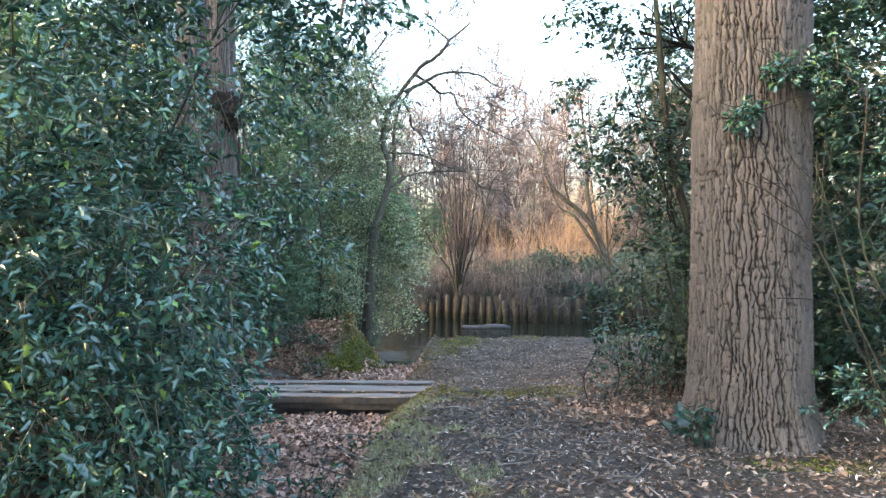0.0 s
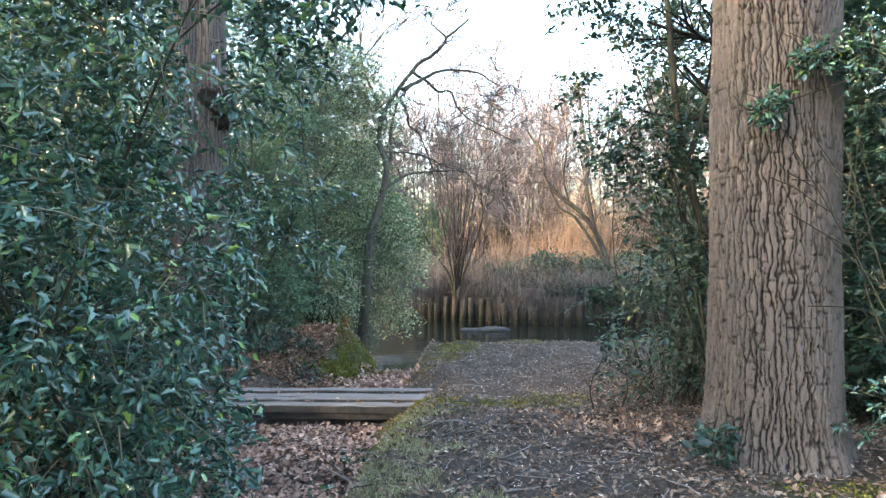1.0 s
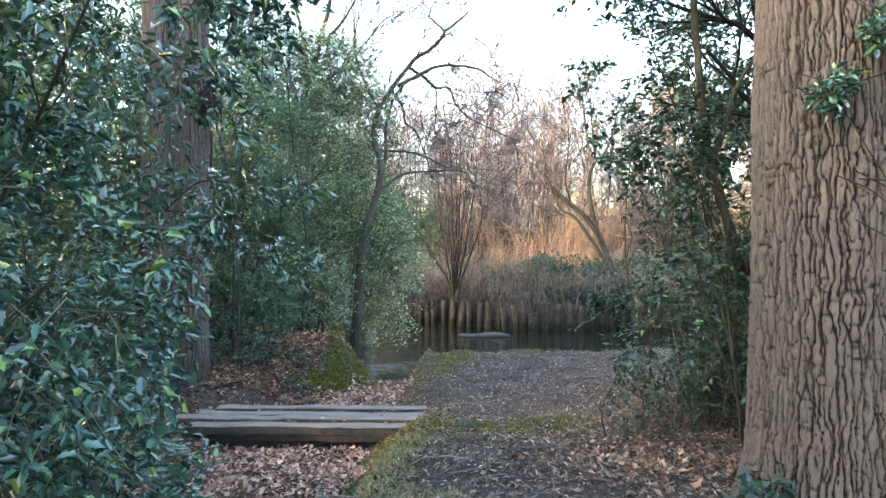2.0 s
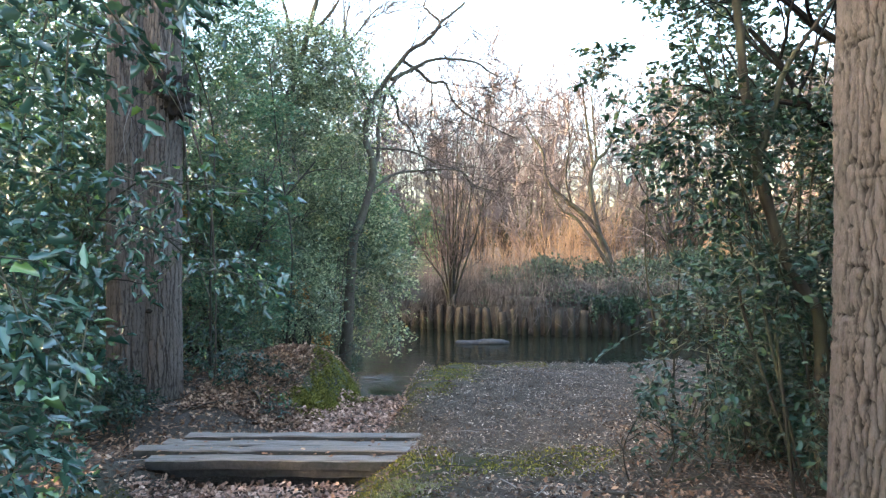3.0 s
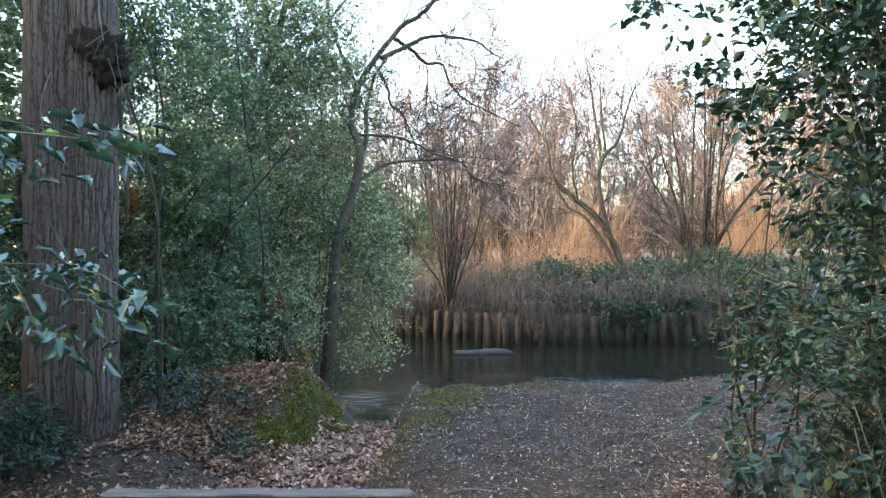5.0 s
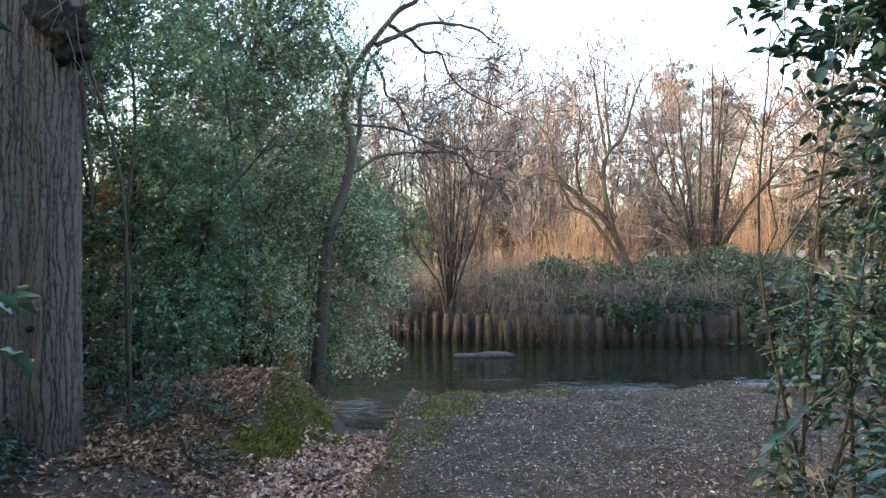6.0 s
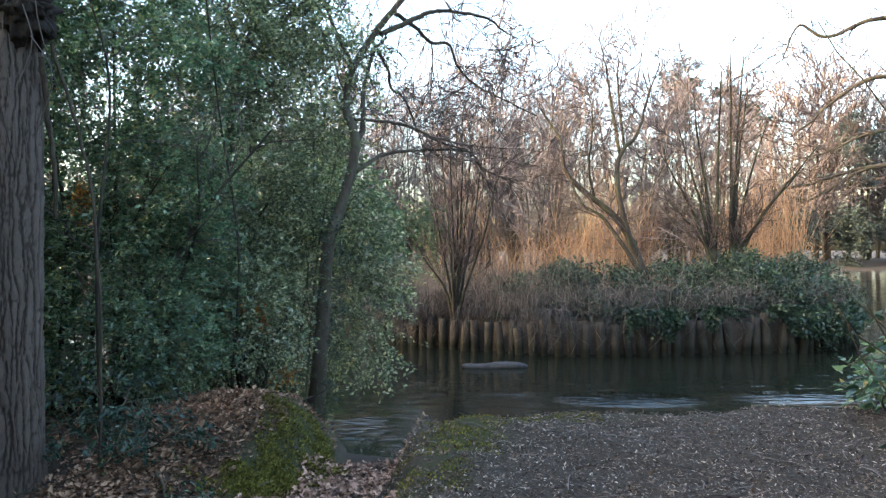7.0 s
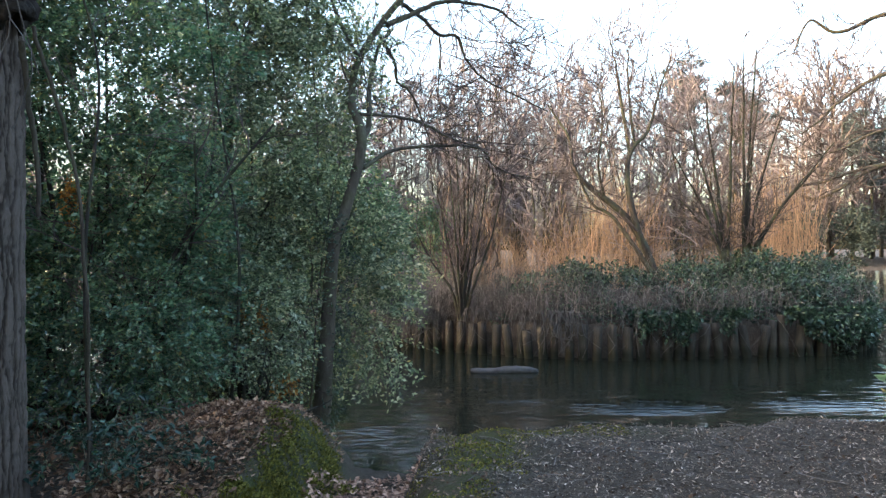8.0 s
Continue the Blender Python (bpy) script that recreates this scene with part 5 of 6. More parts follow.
# ---------------------------------------------------------------- island: post revetment, brambles, log
def build_posts():
    wall = thing("post_revetment", (5.0, 26.6, WATER), "close row of upright timber posts holding the island bank", "revetment")
    rng = np.random.default_rng(91)
    line = np.array([(a, b, 0) for a, b in zip(np.linspace(-2.85, 14.35, 500), front(np.linspace(-2.85, 14.35, 500)))])
    run = np.r_[0, np.cumsum(np.linalg.norm(np.diff(line, axis=0), axis=1))]
    shapes = []
    for k in range(6):
        n, r = 10, rng.uniform(0.12, 0.155)
        z = np.linspace(-0.8, 1.0 + rng.uniform(-0.05, 0.05), 9)
        T, Z = np.meshgrid(np.linspace(0, 2 * np.pi, n, endpoint=False), z)
        R = r * (1 + 0.06 * np.sin(2 * T + k)) * np.where(Z > 0.95, 0.93, 1) + rng.normal(0, 0.004, T.shape)
        v = np.vstack([np.stack([R * np.cos(T), R * np.sin(T), Z], -1).reshape(-1, 3), [(0, 0, z[-1] + 0.015)] * 1])
        i = np.arange(8)[:, None] * n
        j, m = np.arange(n)[None], (np.arange(n) + 1)[None] % n
        q = np.stack([i + j, i + m, i + n + m, i + n + j], -1).reshape(-1, 4)
        cap = np.array([(80 + a, 80 + (a + 1) % n, len(v) - 1, len(v) - 1) for a in range(n)])
        bm = bmesh.new()
        bv = [bm.verts.new(c) for c in v]
        for f in q.tolist():
            bm.faces.new([bv[a] for a in f])
        for f in cap.tolist():
            bm.faces.new([bv[a] for a in f[:3]])
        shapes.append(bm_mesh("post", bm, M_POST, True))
    s = 0.1
    while s < run[-1]:
        p = [np.interp(s, run, line[:, c]) for c in range(2)]
        ob = part("post", shapes[rng.integers(6)], wall)
        ob.location = (p[0] - 5.0 + rng.normal(0, 0.02), p[1] - 26.6 + rng.normal(0, 0.03), rng.normal(-0.02, 0.11))
        ob.rotation_euler = (rng.normal(0.02, 0.04), rng.normal(0, 0.075), rng.uniform(0, 6.28))
        s += rng.uniform(0.30, 0.48)


def scatter(rng, n, x0, x1, y0, y1, keep):
    x, y = rng.uniform(x0, x1, n), rng.uniform(y0, y1, n)
    k = keep(x, y)
    return x[k], y[k]


def build_island_cover():
    rng = np.random.default_rng(101)
    # bramble and ivy in uneven clumps
    at, way = [], []
    for _ in range(300):
        cx = min(max(rng.uniform(1.2, 14.2) if rng.uniform() < 0.86 else rng.normal(11.5, 1.3), -2.5), 13.9)
        if rng.uniform() > 0.18 + 0.075 * cx:
            continue
        into = rng.uniform(0.0, 1.0) ** 1.4 * 5.0
        cy = float(front(np.array(cx))) + 0.15 + into + (0.35 if cx < 9 else 0.0)
        r = rng.uniform(0.22, 0.55) * (1.25 if cx > 9.5 else 1.0)
        cz = float(height(np.array([cx]), np.array([cy]))[0]) + rng.uniform(-0.2, 0.62) ** 2 * 1.3 - 0.05 + 0.12 * min(into, 3) + 0.35 * max(0.0, math.sin(cx * 1.9 + 0.4)) * min(into, 1.0) + (0.12 if cx > 10 else 0.0)
        n = int(330 * r)
        d = unit(rng.normal(0, 1, (n, 3)) + (0, -0.15, 0.45))
        at.append(np.array((cx, cy, cz)) + d * np.array((1.25, 1.0, 0.8)) * r * rng.uniform(0.35, 1.12, (n, 1)))
        way.append(d + rng.normal(0, 0.8, (n, 3)))
    at, way = np.vstack(at), np.vstack(way)
    tagged(new("bramble_patch", leaves("bramble_patch", rng, at, way, rng.uniform(0.07, 0.17, len(at)), LEAF_OVAL, M_BRAMBLE)), "tangled green bramble and ivy covering the island bank", "bramble", kind="stuff")
    # leaves hanging over the posts
    n = 10000
    x = rng.uniform(4.6, 14.2, n)
    yb = front(x)
    keep = fbm(np.stack([x * 1.1, 0 * x, 0 * x], 1), 14, 3) + (x - 9) * 0.12 + rng.normal(0, 0.3, n) > -0.12
    x, yb = x[keep], yb[keep]
    t = rng.uniform(0, 1, len(x)) ** 1.6
    at = np.stack([x, yb - 0.12 - (0.2 + 0.4 * smooth(10, 12, x)) * np.sin(3.1 * np.clip(t, 0, 0.8)) * rng.uniform(0.3, 1, len(x)), -0.05 - t * (0.6 + 0.45 * smooth(10.0, 12.0, x) + 0.4 * fbm(np.stack([x * 2.3, 0 * x, 0 * x], 1), 15, 3))], 1)
    tagged(new("hanging_ivy", leaves("hanging_ivy", rng, at, rng.normal(0, 1, (len(x), 3)) + (0, -0.5, -0.6), rng.uniform(0.09, 0.17, len(x)), LEAF_OVAL, M_BRAMBLE)), "dark ivy trailing over the timber posts", "ivy", kind="stuff")
    # dead arching canes
    polys = []
    for _ in range(2000):
        x = rng.uniform(-2.2, 13.5)
        if rng.uniform() < 0.55:
            x = rng.normal(-0.6, 1.5)
        x = min(max(x, -2.8), 14.2)
        yb = float(front(np.array(x)))
        y = yb + 0.3 + abs(rng.normal(0.25, 1.1))
        p0 = np.array((x, y, -0.45 + 0.15 * min(y - yb, 2) + 0.22 * float(smooth(2.0, 4.0, x))))
        way, h, ln = rng.uniform(-0.9, 0.9), rng.uniform(0.15, 0.75), rng.uniform(0.4, 1.3)
        over = ln * (0.7 if rng.uniform() < 0.03 or x < -1.2 else 0.16)
        p = resample([p0, p0 + (way * 0.35, -over * 0.35, h), p0 + (way * 0.8, -over * 0.8, h * 0.8), p0 + (way * 1.1, -over, h * 0.8 - rng.uniform(0.1, 1.0))], 5)
        polys.append((p, np.linspace(0.011, 0.005, 5)))
    for cx, k in ((3.2, 24), (2.7, 13), (-0.8, 46), (-1.5, 46), (-2.2, 46), (0.5, 12), (5.4, 12), (8.2, 8)):
        yb = float(front(np.array(cx)))
        clump = thing("cane_clump", (cx, yb + 0.2, -0.45), "bleached dead canes drooping over the timber posts", "canes", "cane clumps")
        for _ in range(k):
            p0 = np.array((rng.normal(0, 0.2), rng.uniform(-0.05, 0.25), 0.05))
            side = rng.normal(0, 0.3)
            p = resample([p0, p0 + (side * 0.6, -0.3, 0.34), p0 + (side * 1.2, -0.5, 0.18), p0 + (side * 1.6 + rng.normal(0, 0.05), -0.58, -0.3), p0 + (side * 1.8 + rng.normal(0, 0.25), -0.58 + rng.normal(0, 0.08), rng.uniform(-0.98, -0.1))], 9)
            part("cane", tubes("cane", [(p, np.linspace(0.014, 0.008, 9))], M_STRAW, 3), clump)
    # upright dead grass and stalks behind the posts
    for _ in range(1500):
        x = rng.normal(0.8, 2.0) if rng.uniform() < 0.6 else rng.uniform(-2.5, 13.5)
        x = min(max(x, -2.8), 14.2)
        y = float(front(np.array(x))) + abs(rng.normal(0.7, 1.6))
        h = rng.uniform(0.4, 1.7)
        p0 = np.array((x, y, -0.4 + 0.25 * min(y - float(front(np.array(x))), 2.5)))
        polys.append((p0 + np.array([(0, 0, 0), (rng.normal(0, 0.06), rng.normal(0, 0.06), h * 0.55), (rng.normal(0, 0.3), rng.normal(0, 0.2), h)]), (0.006, 0.005, 0.003)))
    tagged(new("dead_canes", tubes("dead_canes", polys, M_STRAW, 3)), "bleached dead bramble canes arching over the bank", "canes", kind="stuff")


def build_log():
    rng = np.random.default_rng(111)
    n, k = 26, 12
    x = np.linspace(-0.88, 0.88, n)
    T, X = np.meshgrid(np.linspace(0, 2 * np.pi, k, endpoint=False), x)
    r = 0.13 * np.clip(1.15 - (np.abs(X) / 0.93) ** 6, 0.25, 1) * (1 + 0.12 * np.sin(X * 5 + 1)) + rng.normal(0, 0.006, T.shape)
    v = np.stack([X, r * np.cos(T) * 1.1, r * np.sin(T) * 0.8 + 0.02 * np.sin(X * 4)], -1).reshape(-1, 3)
    i = np.arange(n - 1)[:, None] * k
    j, m = np.arange(k)[None], (np.arange(k) + 1)[None] % k
    f = np.vstack([np.stack([i + j, i + m, i + k + m, i + k + j], -1).reshape(-1, 4)])
    ob = tagged(new("floating_log", mesh_of("floating_log", v, f, M_LOG)), "pale grey waterlogged log floating in the pond", "log")
    ob.location, ob.rotation_euler = (1.24, 24.75, WATER + 0.03), (0, 0, 0.03)


build_posts()
build_island_cover()
build_log()


# ---------------------------------------------------------------- back wood
def build_back_wood():
    rng = np.random.default_rng(121)
    # upright willow rods along the back shore
    polys = []
    for _ in range(3300):
        x = rng.choice((rng.normal(4.8, 1.7), rng.normal(14.6, 1.6), rng.normal(8.5, 1.8), rng.uniform(-22, 18.5)), p=(0.36, 0.27, 0.15, 0.22))
        x = min(x, 16.2 - abs(rng.normal(0, 0.4)))
        y = 36.9 + abs(rng.normal(0, 2.6)) + 0.4 * math.sin(x * 0.7)
        h = (0.9 + 5.8 * rng.uniform(0, 1) ** 1.7) * (0.8 + 0.3 * math.sin(x * 0.9 + 1))
        p0 = np.array((x, y, -0.7))
        p = p0 + np.array([(0, 0, 0), (rng.normal(0, 0.2), rng.normal(0, 0.1), h * 0.5), (rng.normal(0, 0.8), rng.normal(0, 0.4), h)])
        polys.append((p, (0.013, 0.010, 0.005)))
    tagged(new("willow_rods", tubes("willow_rods", polys, M_REED, 3)), "upright orange willow rods catching low sun", "willow rods", kind="stuff")
    polys = []
    for _ in range(2200):
        x = rng.uniform(-16, 16.5)
        y = 36.0 + 0.4 * math.sin(x * 0.7) + rng.uniform(-0.1, 2.2)
        h, z = rng.uniform(0.5, 1.5), float(height(np.array([x]), np.array([y]), False)[0]) - 0.05
        polys.append((np.array([(x, y, max(z, WATER - 0.1)), (x + rng.normal(0, 0.15), y - 0.1, z + h * 0.6), (x + rng.normal(0, 0.5), y - 0.25, z + h)]), (0.016, 0.013, 0.006)))
    tagged(new("shore_sedge", tubes("shore_sedge", polys, M_STRAW, 3)), "dull dead sedge fringing the back shore", "sedge", kind="stuff")
    # leafless birch thicket
    kinds = []
    for k in range(9):
        h, stems, twigs = rng.uniform(7.5, 12.5), [], []
        for _ in range(rng.integers(3, 6)):
            a, lean = rng.uniform(0, 6.28), rng.uniform(0.05, 0.24)
            top = np.array((math.cos(a) * lean * h, math.sin(a) * lean * h, h * rng.uniform(0.6, 1.0)))
            p = resample([(0, 0, -0.4), top * (0.2, 0.2, 0.35) + rng.normal(0, 0.1, 3), top * (0.6, 0.6, 0.7), top], 8)
            rad = np.linspace(0.055, 0.012, 8)
            stems.append((p, rad))
            shoots_along(rng, twigs, p, rad * 0.5, h * 0.26, 2, 0.08, (12, 15), (5, 7), 0.0185, 0.12)
        kinds.append((stems, twigs))
    made = []
    for k in range(42):
        x = -24 + 39 * ((k * 11) % 42 + rng.uniform(0, 1)) / 42
        y = 38.6 + 13 * rng.uniform(0, 1) ** 1.3
        at = (x, y, float(height(np.array([x]), np.array([y]))[0]))
        if k >= 9:
            s = rng.uniform(0.95, 1.4)
            copy_thing(made[k % 9], pose(*at, 0, 0, rng.uniform(0, 360)) @ Matrix.Diagonal((s, s, s, 1)))
            continue
        tree = thing("birch_tree", at, "leafless birch with a haze of pinkish twigs", "tree", "birch thicket")
        made.append(tree)
        for p in kinds[k][0]:
            part("stem", tubes("stem", [p], M_BARK, 4), tree)
        part("twigwork", tubes("twigwork", kinds[k][1], M_HAZETWIG, 3), tree, kind="stuff")
    # taller birches standing behind the thicket
    rows = ((-3.9, 44.5, 1.14), (-2.2, 43.2, 1.2), (-0.7, 45.0, 1.22), (0.7, 43.6, 1.22), (2.1, 44.6, 1.2), (3.5, 43.4, 1.12), (5.4, 44.8, 1.04))
    tall = []
    for k, (x, y, s) in enumerate(rows):
        at = (x, y, float(height(np.array([x]), np.array([y]))[0]))
        if k >= 3:
            copy_thing(tall[k % 3], pose(*at, 0, 0, 77 * k) @ Matrix.Diagonal((s, s, s, 1)))
            continue
        tree = thing("birch_tree", at, "tall leafless birch with rising limbs and pinkish twigs", "tree", "tall birches")
        tall.append(tree)
        twigs = []
        for j in range(4):
            a, lean = 1.57 * j + rng.uniform(-0.5, 0.5), rng.uniform(0.06, 0.2)
            top = np.array((math.cos(a) * lean, math.sin(a) * lean, rng.uniform(0.8, 0.95))) * 11.0
            p = resample([(0, 0, -0.4), top * (0.2, 0.2, 0.35) + rng.normal(0, 0.1, 3), top * (0.6, 0.6, 0.7), top], 9)
            rad = np.linspace(0.06, 0.014, 9)
            part("stem", tubes("stem", [(p, rad)], M_BARK, 5), tree)
            shoots_along(rng, twigs, p, rad * 0.5, 2.8, 3, 0.12, (9, 11), (3, 4), 0.012, 0.3)
        part("twigwork", tubes("twigwork", twigs, M_HAZETWIG, 3), tree, kind="stuff")
    # evergreen scrub on the back shore beyond the channel
    scrub = evergreen("evergreen_shrub", (-3.4, 38.6, -0.3), "grey-green evergreen scrub across the channel", [(0, 0, 1.5, 1.6, 1.0, 1.5), (0.3, 0, 3.4, 1.5, 1.0, 1.4), (-0.6, 0, 4.8, 1.1, 1.0, 1.2)], 166, 700, 10, 0.6, 0.19, LEAF_PLAIN, M_SHADE, 5, 1.0, 0.04, gap=-0.9, inner=0.2, group="back shore scrub", every=3)
    for x, y, s in ((-6.0, 38.6, 1.4), (-9.4, 38.4, 1.3), (-13.2, 38.8, 1.4), (-1.0, 39.2, 0.75)):
        copy_thing(scrub, pose(x, y, float(height(np.array([x]), np.array([y]))[0]), 0, 0, rng.uniform(0, 360)) @ Matrix.Diagonal((s, s, s, 1)))
    # tall pines far behind
    for x, y, h in ((25.0, 80, 22.5), (31.6, 82, 21.0), (66.0, 118, 25), (71.0, 121, 23)):
        tree = thing("pine_tree", (x, y, 0.3), "tall pine with tiered flat-topped crown, haze put into its colour", "tree", "far pines")
        part("trunk", tubes("trunk", [(resample([(0, 0, -0.4), (0.2, 0, h * 0.4), (0, 0.1, h * 0.75), (0.1, 0, h * 0.97)], 12), np.linspace(0.35, 0.07, 12))], M_DARKBARK, 7), tree)
        blobs = []
        for _ in range(20):
            z = h * rng.uniform(0.52, 0.97)
            a, r = rng.uniform(0, 6.28), rng.uniform(0.2, 1.0) * (3.6 - 2.2 * max(0, (z / h - 0.6) / 0.4))
            blobs.append((r * math.cos(a), r * math.sin(a), z, 1.3, 1.3, 0.4))
        foliage(rng, tree, blobs, 900, 5, 0.7, 0.4, LEAF_PLAIN, M_HAZEPINE, M_DARKBARK, gap=-2, twig=0.012, droop=-0.2)
    # far shore
    first = []
    for k in range(54):
        x, y = (rng.uniform(52, 104), rng.uniform(116, 134)) if k < 34 else (rng.uniform(-60, 24), rng.uniform(60, 74))
        s = rng.uniform(0.95, 1.35) * (1.15 if k < 34 else 0.55)
        if k >= 4:
            copy_thing(first[k % 4], pose(x, y, 0.2, 0, 0, rng.uniform(0, 360)) @ Matrix.Diagonal((s, s, s, 1)))
            continue
        h, twigs = 20.0, []
        p = resample([(0, 0, -0.4), (rng.normal(0, 0.4), 0, h * 0.5), (rng.normal(0, 0.9), 0, h)], 9)
        shoots_along(rng, twigs, p, np.linspace(0.2, 0.05, 9), h * 0.30, 2, 0.1, (24, 28), (6, 8), 0.065, 0.08)
        tree = thing("bare_tree", (x, y, 0.2), "grey leafless tree on the far shore, haze put into its twigs", "tree", "far shore trees")
        first.append(tree)
        part("trunk", tubes("trunk", [(p, np.linspace(0.28, 0.05, 9))], M_BARK, 5), tree)
        part("twigwork", tubes("twigwork", twigs, M_HAZETWIG, 3), tree, kind="stuff")
    made = []
    for k in range(34):
        x, y = (28 + 82 * k / 26 + rng.normal(0, 1.5), rng.uniform(111.5, 115)) if k < 26 else (rng.uniform(-50, 20), rng.uniform(56, 66))
        s = rng.uniform(0.7, 1.3) * (1.0 if k < 26 else 0.5)
        if k >= 3:
            copy_thing(made[k % 3], pose(x, y, 0.2, 0, 0, rng.uniform(0, 360)) @ Matrix.Diagonal((s, s, s, 1)))
            continue
        bush = thing("far_shrub", (x, y, 0.2), "dark evergreen scrub along the far shore", "shrub", "far shore scrub")
        made.append(bush)
        blobs = [(rng.normal(0, 1.6), rng.normal(0, 1.0), rng.uniform(1.0, 8.0), 2.2, 1.8, 1.8) for _ in range(6)] + [(0.0, -0.8, -0.6, 2.6, 1.2, 0.8)]
        foliage(rng, bush, blobs, 210, 6, 1.2, 0.62, LEAF_PLAIN, M_FARBUSH, M_DARKBARK, gap=-2, twig=0.03, inner=0.2, every=4)


build_back_wood()


# ---------------------------------------------------------------- litter, moss and grass
def on_land(x, y):
    return height(x, y, False) > WATER + 0.12


def litter(name, label, category, rng, x, y, size, shape, mat, flat=0.25, lift=0.0):
    z = height(x, y) + rng.uniform(0.0, 0.03, len(x)) + lift
    d = np.stack([rng.normal(0, 1, len(x)), rng.normal(0, 1, len(x)), rng.normal(0, flat, len(x))], 1)
    tagged(new(name, leaves(name, rng, np.stack([x, y, z], 1), d, size, shape, mat, 0.35)), label, category, kind="stuff")


def ditch(x, y):
    xc = np.interp(y, (-6, 5, 7, 10, 12, 14, 16, 18), (-1.5, -1.45, -1.55, -1.85, -1.75, -1.45, -1.15, -0.95))
    half = np.interp(y, (-6, 4, 7, 10, 11.5, 13, 15, 16.5, 18), (0.5, 0.7, 0.85, 1.20, 1.15, 0.95, 0.65, 0.55, 0.8))
    return np.abs(x - xc) < half * (1.0 + 0.2 * np.sin(y * 3 + x))


def build_litter():
    rng = np.random.default_rng(131)
    under = lambda x, y: (y > 10.5) & (y < 11.6) & (x > -3.3) & (x < -0.2)
    x, y = scatter(rng, 30000, -3.6, 0.2, 4, 16.9, lambda x, y: ditch(x, y) & on_land(x, y) & ~under(x, y) & ((x < -0.8 + 0.15 * np.sin(y * 5)) | (y > 12.5)))
    litter("ditch_leaves", "deep drift of russet oak leaves filling the ditch", "fallen leaves", rng, x, y, rng.uniform(0.06, 0.12, len(x)) * 0.85, LEAF_LOBED, M_REDLEAF, 0.4, 0.01)
    x, y = scatter(rng, 22000, -8, -1.6, 11.8, 18.4, lambda x, y: (rng.uniform(0, 1, len(x)) < 0.55) & (~ditch(x, y) | (x < -1.9)) & on_land(x, y) & (moss_cover(x, y) < 0.35 + 0.6 * rng.uniform(0, 1, len(x))))
    x3, y3 = scatter(rng, 5000, -6.5, -2.6, 7.5, 12.2, lambda x, y: (rng.uniform(0, 1, len(x)) < 0.7) & ~under(x, y))
    x4, y4 = rng.normal(1.95, 0.45, 900), rng.normal(7.7, 0.6, 900)
    x2, y2 = scatter(rng, 9000, -4.0, -2.0, 13.0, 16.0, lambda x, y: on_land(x, y) & (moss_cover(x, y) < 0.4 + 0.5 * rng.uniform(0, 1, len(x))))
    x, y = np.r_[x, x2, x3, x4], np.r_[y, y2, y3, y4]
    litter("bank_leaves", "brown fallen leaves heaped on the wooded bank", "fallen leaves", rng, x, y, rng.uniform(0.05, 0.10, len(x)) * 0.9, LEAF_DEAD, M_BANKLEAF, 0.35)
    side = lambda x, y: np.clip(0.14 + 0.5 * smooth(10.0, 7.5, y) + 0.9 * smooth(1.0, 2.2, x - 0.08 * (y - 7)) * smooth(13.5, 11, y) + 0.25 * smooth(0.6, -0.4, x), 0, 1)
    x, y = scatter(rng, 33000, -0.9, 6, 2.5, 16.4, lambda x, y: ~ditch(x, y) & on_land(x, y) & (rng.uniform(0, 1, len(x)) < side(x, y)) & (np.hypot(x - 2.62, y - 6.22) > 0.6))
    litter("path_leaves", "dull brown fallen leaves along the path edge", "fallen leaves", rng, x, y, rng.uniform(0.03, 0.065, len(x)), LEAF_DEAD, M_LITTER, 0.3)
    x, y = scatter(rng, 76000, -0.9, 6.0, 3.2, 16.6, lambda x, y: ~ditch(x, y) & on_land(x, y) & (moss_cover(x, y) < 0.7))
    litter("ground_chips", "grey bark chips and leaf crumbs on the path", "wood chips", rng, x, y, 0.018 + 0.042 * rng.uniform(0, 1, len(x)) ** 2 + 0.011 * smooth(9.0, 12.5, y) * rng.uniform(0.4, 1.4, len(x)), LEAF_CHIP, M_CHIP, 0.4)
    x, y = scatter(rng, 16000, -12, 12, -7, 12, lambda x, y: ((y < 3.3) | (x > 5.6) | (x < -3.4)) & on_land(x, y))
    litter("wood_floor_leaves", "thin brown leaf litter over the wood floor", "fallen leaves", rng, x, y, rng.uniform(0.05, 0.10, len(x)), LEAF_DEAD, M_BANKLEAF, 0.3)
    shapes = []
    for k in range(6):
        base, tri = LEAF_LOBED
        v = base * (rng.uniform(0.8, 1.2), 1, rng.uniform(0.5, 2.2)) + rng.normal(0, 0.02, base.shape)
        shapes.append(mesh_of("fallen_leaf", v - (0, 0.5, 0), tri, M_LITTERPIECE, False))
    x, y = scatter(rng, 420, -1.9, 2.7, 4.9, 8.6, lambda x, y: np.hypot(x - 2.62, y - 6.22) > 0.7)
    z = height(x, y)
    for a, b, c in list(zip(x, y, z))[:300]:
        ob = part("fallen_leaf", shapes[rng.integers(6)], bpy.data.objects["ground"])
        ob.matrix_basis = pose(a, b, c + 0.022, rng.normal(0, 16), rng.normal(0, 16), rng.uniform(0, 360)) @ Matrix.Diagonal((*[rng.uniform(0.045, 0.08)] * 3, 1))
    polys = []
    x, y = scatter(rng, 3000, -7, 7, 3.0, 17.5, lambda x, y: on_land(x, y) & ~under(x, y) & ((x > -1) | (rng.uniform(0, 1, len(x)) < 0.5)))
    z = height(x, y)
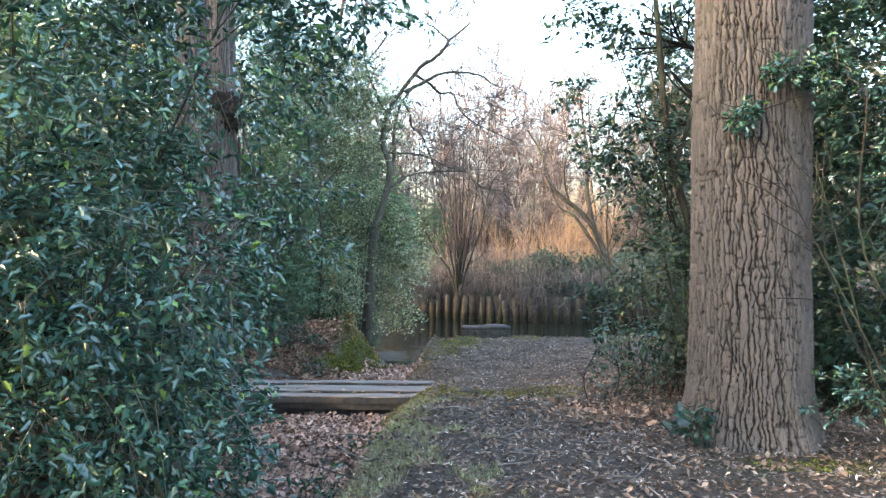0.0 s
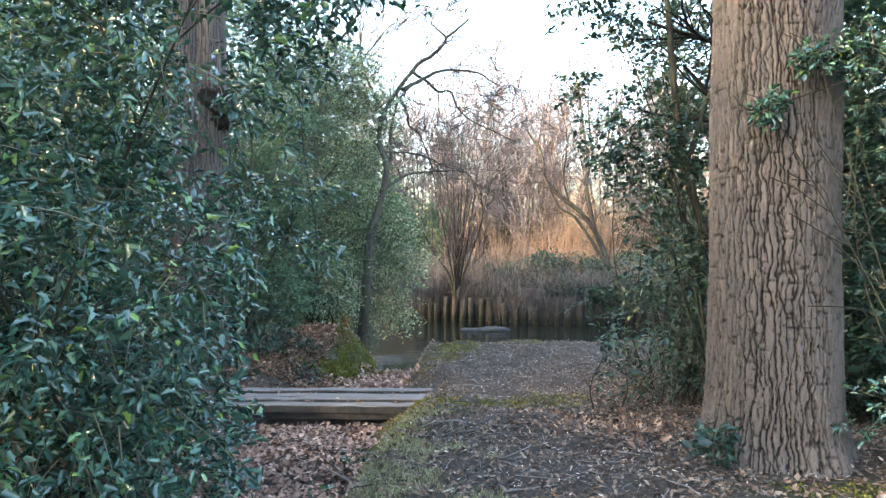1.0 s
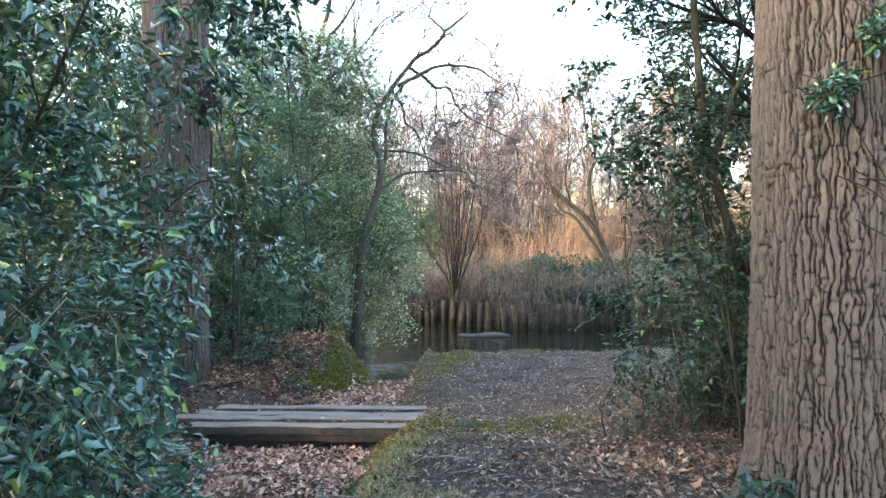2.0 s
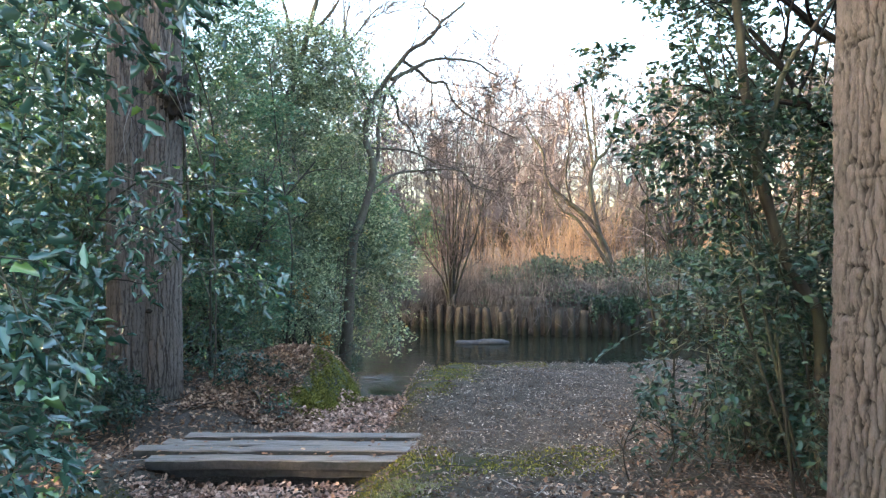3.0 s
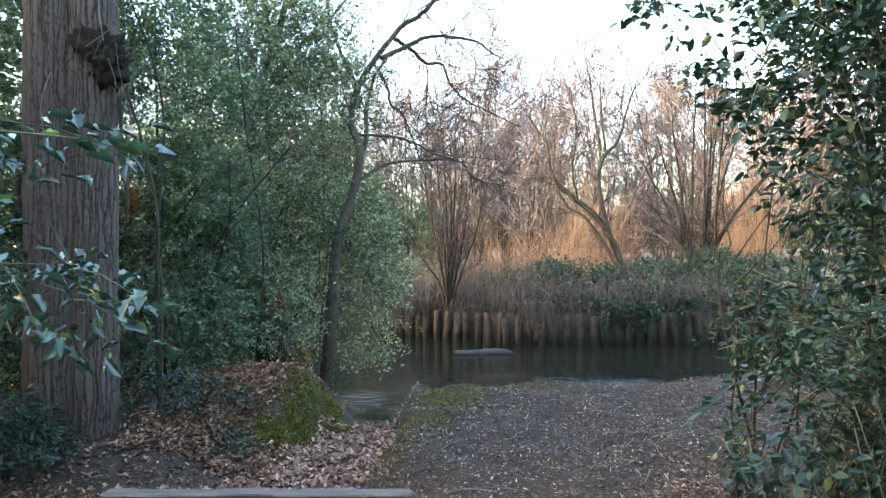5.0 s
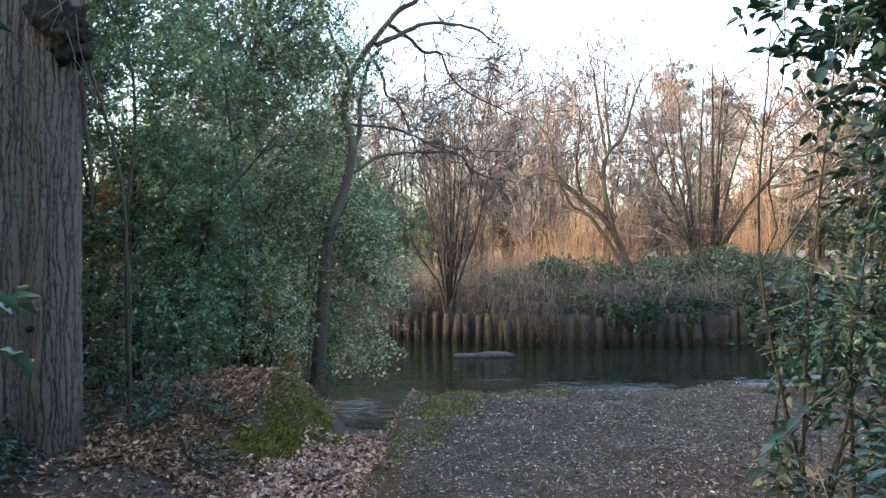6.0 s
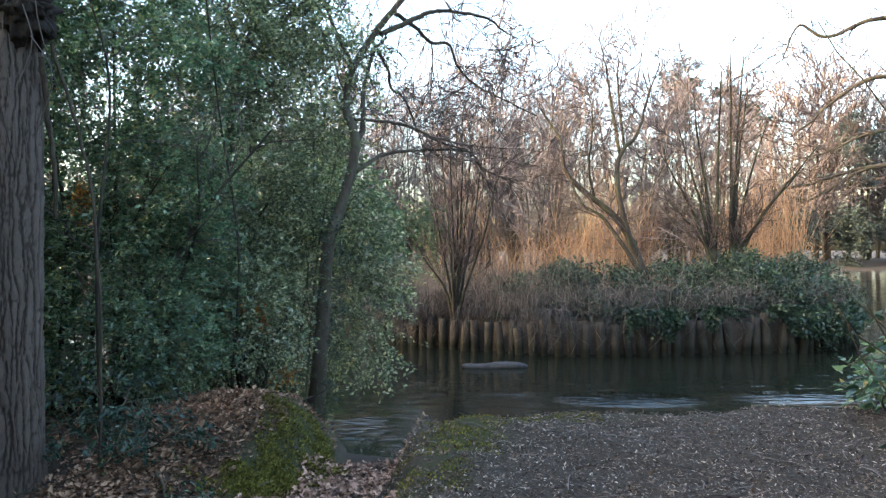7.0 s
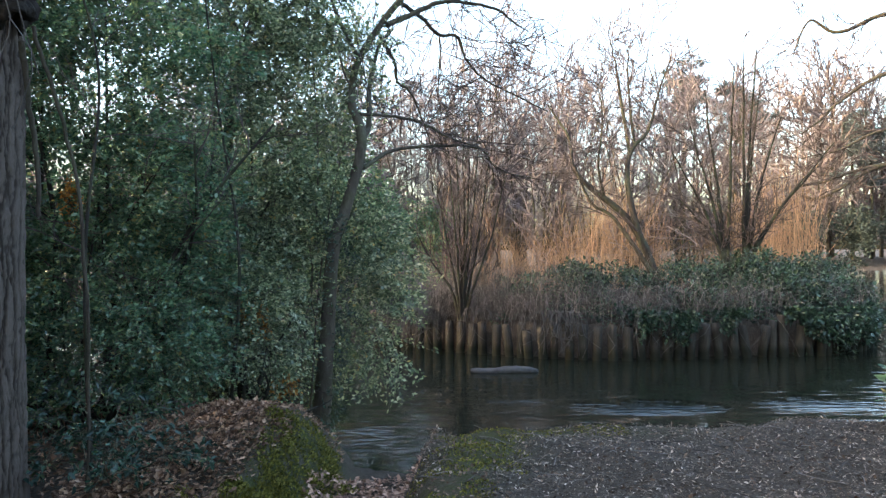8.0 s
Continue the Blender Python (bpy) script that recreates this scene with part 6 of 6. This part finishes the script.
    for a, b, c in zip(x, y, z):
        ln, w = rng.uniform(0.08, 0.45), rng.uniform(0, 6.28)
        d = np.array((math.cos(w), math.sin(w), rng.normal(0, 0.08))) * ln
        polys.append((np.array([(a, b, c + 0.012), np.array((a, b, c + 0.022)) + d * 0.5 + rng.normal(0, 0.012, 3), np.array((a, b, c + 0.015)) + d]), rng.uniform(0.002, 0.006)))
    tagged(new("fallen_twigs", tubes("fallen_twigs", polys, M_STRAW, 4)), "short grey fallen twigs strewn on the ground", "twigs", kind="stuff")
    for x0, y0, x1, y1, r in ((-3.9, 12.9, -2.6, 13.6, 0.016), (-3.2, 13.9, -2.2, 13.1, 0.02), (-2.9, 13.2, -2.25, 14.2, 0.013), (-4.6, 13.0, -3.6, 13.9, 0.012), (-2.5, 13.0, -1.9, 13.7, 0.015), (-3.6, 15.0, -2.4, 15.2, 0.012), (1.3, 8.4, 2.5, 8.6, 0.013)):
        base = (x0, y0, float(height(np.array([x0]), np.array([y0]))[0]))
        branch = thing("fallen_branch", base, "thin dead branch lying on fallen leaves", "branch", "fallen branches")
        n = 12
        px, py = np.linspace(x0, x1, n) + rng.normal(0, 0.02, n), np.linspace(y0, y1, n) + rng.normal(0, 0.02, n)
        p = np.stack([px, py, height(px, py) + 0.015 + 0.03 * np.abs(np.sin(np.linspace(0, 5, n)))], 1) - base
        p[0] = (0, 0, 0.005)
        part("stem", tubes("stem", [(p, np.linspace(r, r * 0.4, n))], M_BARK, 6), branch)
        shoots = []
        side_shoots(rng, shoots, p, np.linspace(r, r * 0.4, n), 0.35, 1, 0.02, 0.2, (3, 5), 0.003, (30, 60), 0.3)
        part("twigwork", tubes("twigwork", shoots, M_BARK, 4), branch, kind="stuff")
    # moss as low tufts
    x, y = scatter(rng, 130000, -4, 3.5, 4.5, 17.5, lambda x, y: on_land(x, y) & (moss_cover(x, y) * (0.6 + 0.6 * fbm(np.stack([x * 3, y * 3, 0 * x], 1), 2, 2)) > 0.27) & (~ditch(x, y) | (x > -0.95)) | (moss_cover(x, y) > 0.9) & on_land(x, y))
    d = np.stack([rng.normal(0, 0.6, len(x)), rng.normal(0, 0.6, len(x)), rng.uniform(0.4, 1, len(x))], 1)
    tagged(new("moss_tufts", leaves("moss_tufts", rng, np.stack([x, y, height(x, y) - 0.008], 1), d, rng.uniform(0.018, 0.045, len(x)), LEAF_PLAIN, M_MOSS)), "yellow-green moss cushions on bank and path edge", "moss", kind="stuff")
    x, y = scatter(rng, 60000, -3.0, -1.3, 13.4, 17.8, lambda x, y: on_land(x, y) & (moss_cover(x, y) + 0.55 * fbm(np.stack([x * 2.5, y * 2.5, 0 * x], 1), 8, 3) > 0.45 + 0.6 * rng.uniform(0, 1, len(x))))
    d = np.stack([rng.normal(0, 0.7, len(x)), rng.normal(0, 0.7, len(x)), rng.uniform(0.3, 1, len(x))], 1)
    lump = 0.05 * np.clip(fbm(np.stack([x * 5, y * 5, 0 * x], 1), 12, 3), 0, 1)
    tagged(new("moss_mound", leaves("moss_mound", rng, np.stack([x, y, height(x, y) - 0.005 + lump], 1), d, rng.uniform(0.025, 0.06, len(x)), LEAF_PLAIN, M_MOSS)), "thick yellow-green moss over the rounded bank", "moss", kind="stuff")
    # grass along the ditch's edge
    x, y = scatter(rng, 60000, -1.3, 0.6, 3.4, 8.8, lambda x, y: (fbm(np.stack([x * 2.2, y * 2.2, 0 * x], 1), 6, 3) - np.abs(x + 0.5) * 1.3 > -0.36) & (height(x, y, False) > -0.75))
    d = np.stack([rng.normal(0, 0.6, len(x)), rng.normal(0, 0.6, len(x)), rng.uniform(0.2, 1, len(x))], 1)
    tagged(new("grass_tufts", leaves("grass_tufts", rng, np.stack([x, y, height(x, y) - 0.01], 1), d, rng.uniform(0.03, 0.09, len(x)), BLADE, M_GRASS)), "short pale winter grass beside the ditch", "grass", kind="stuff")


build_litter()
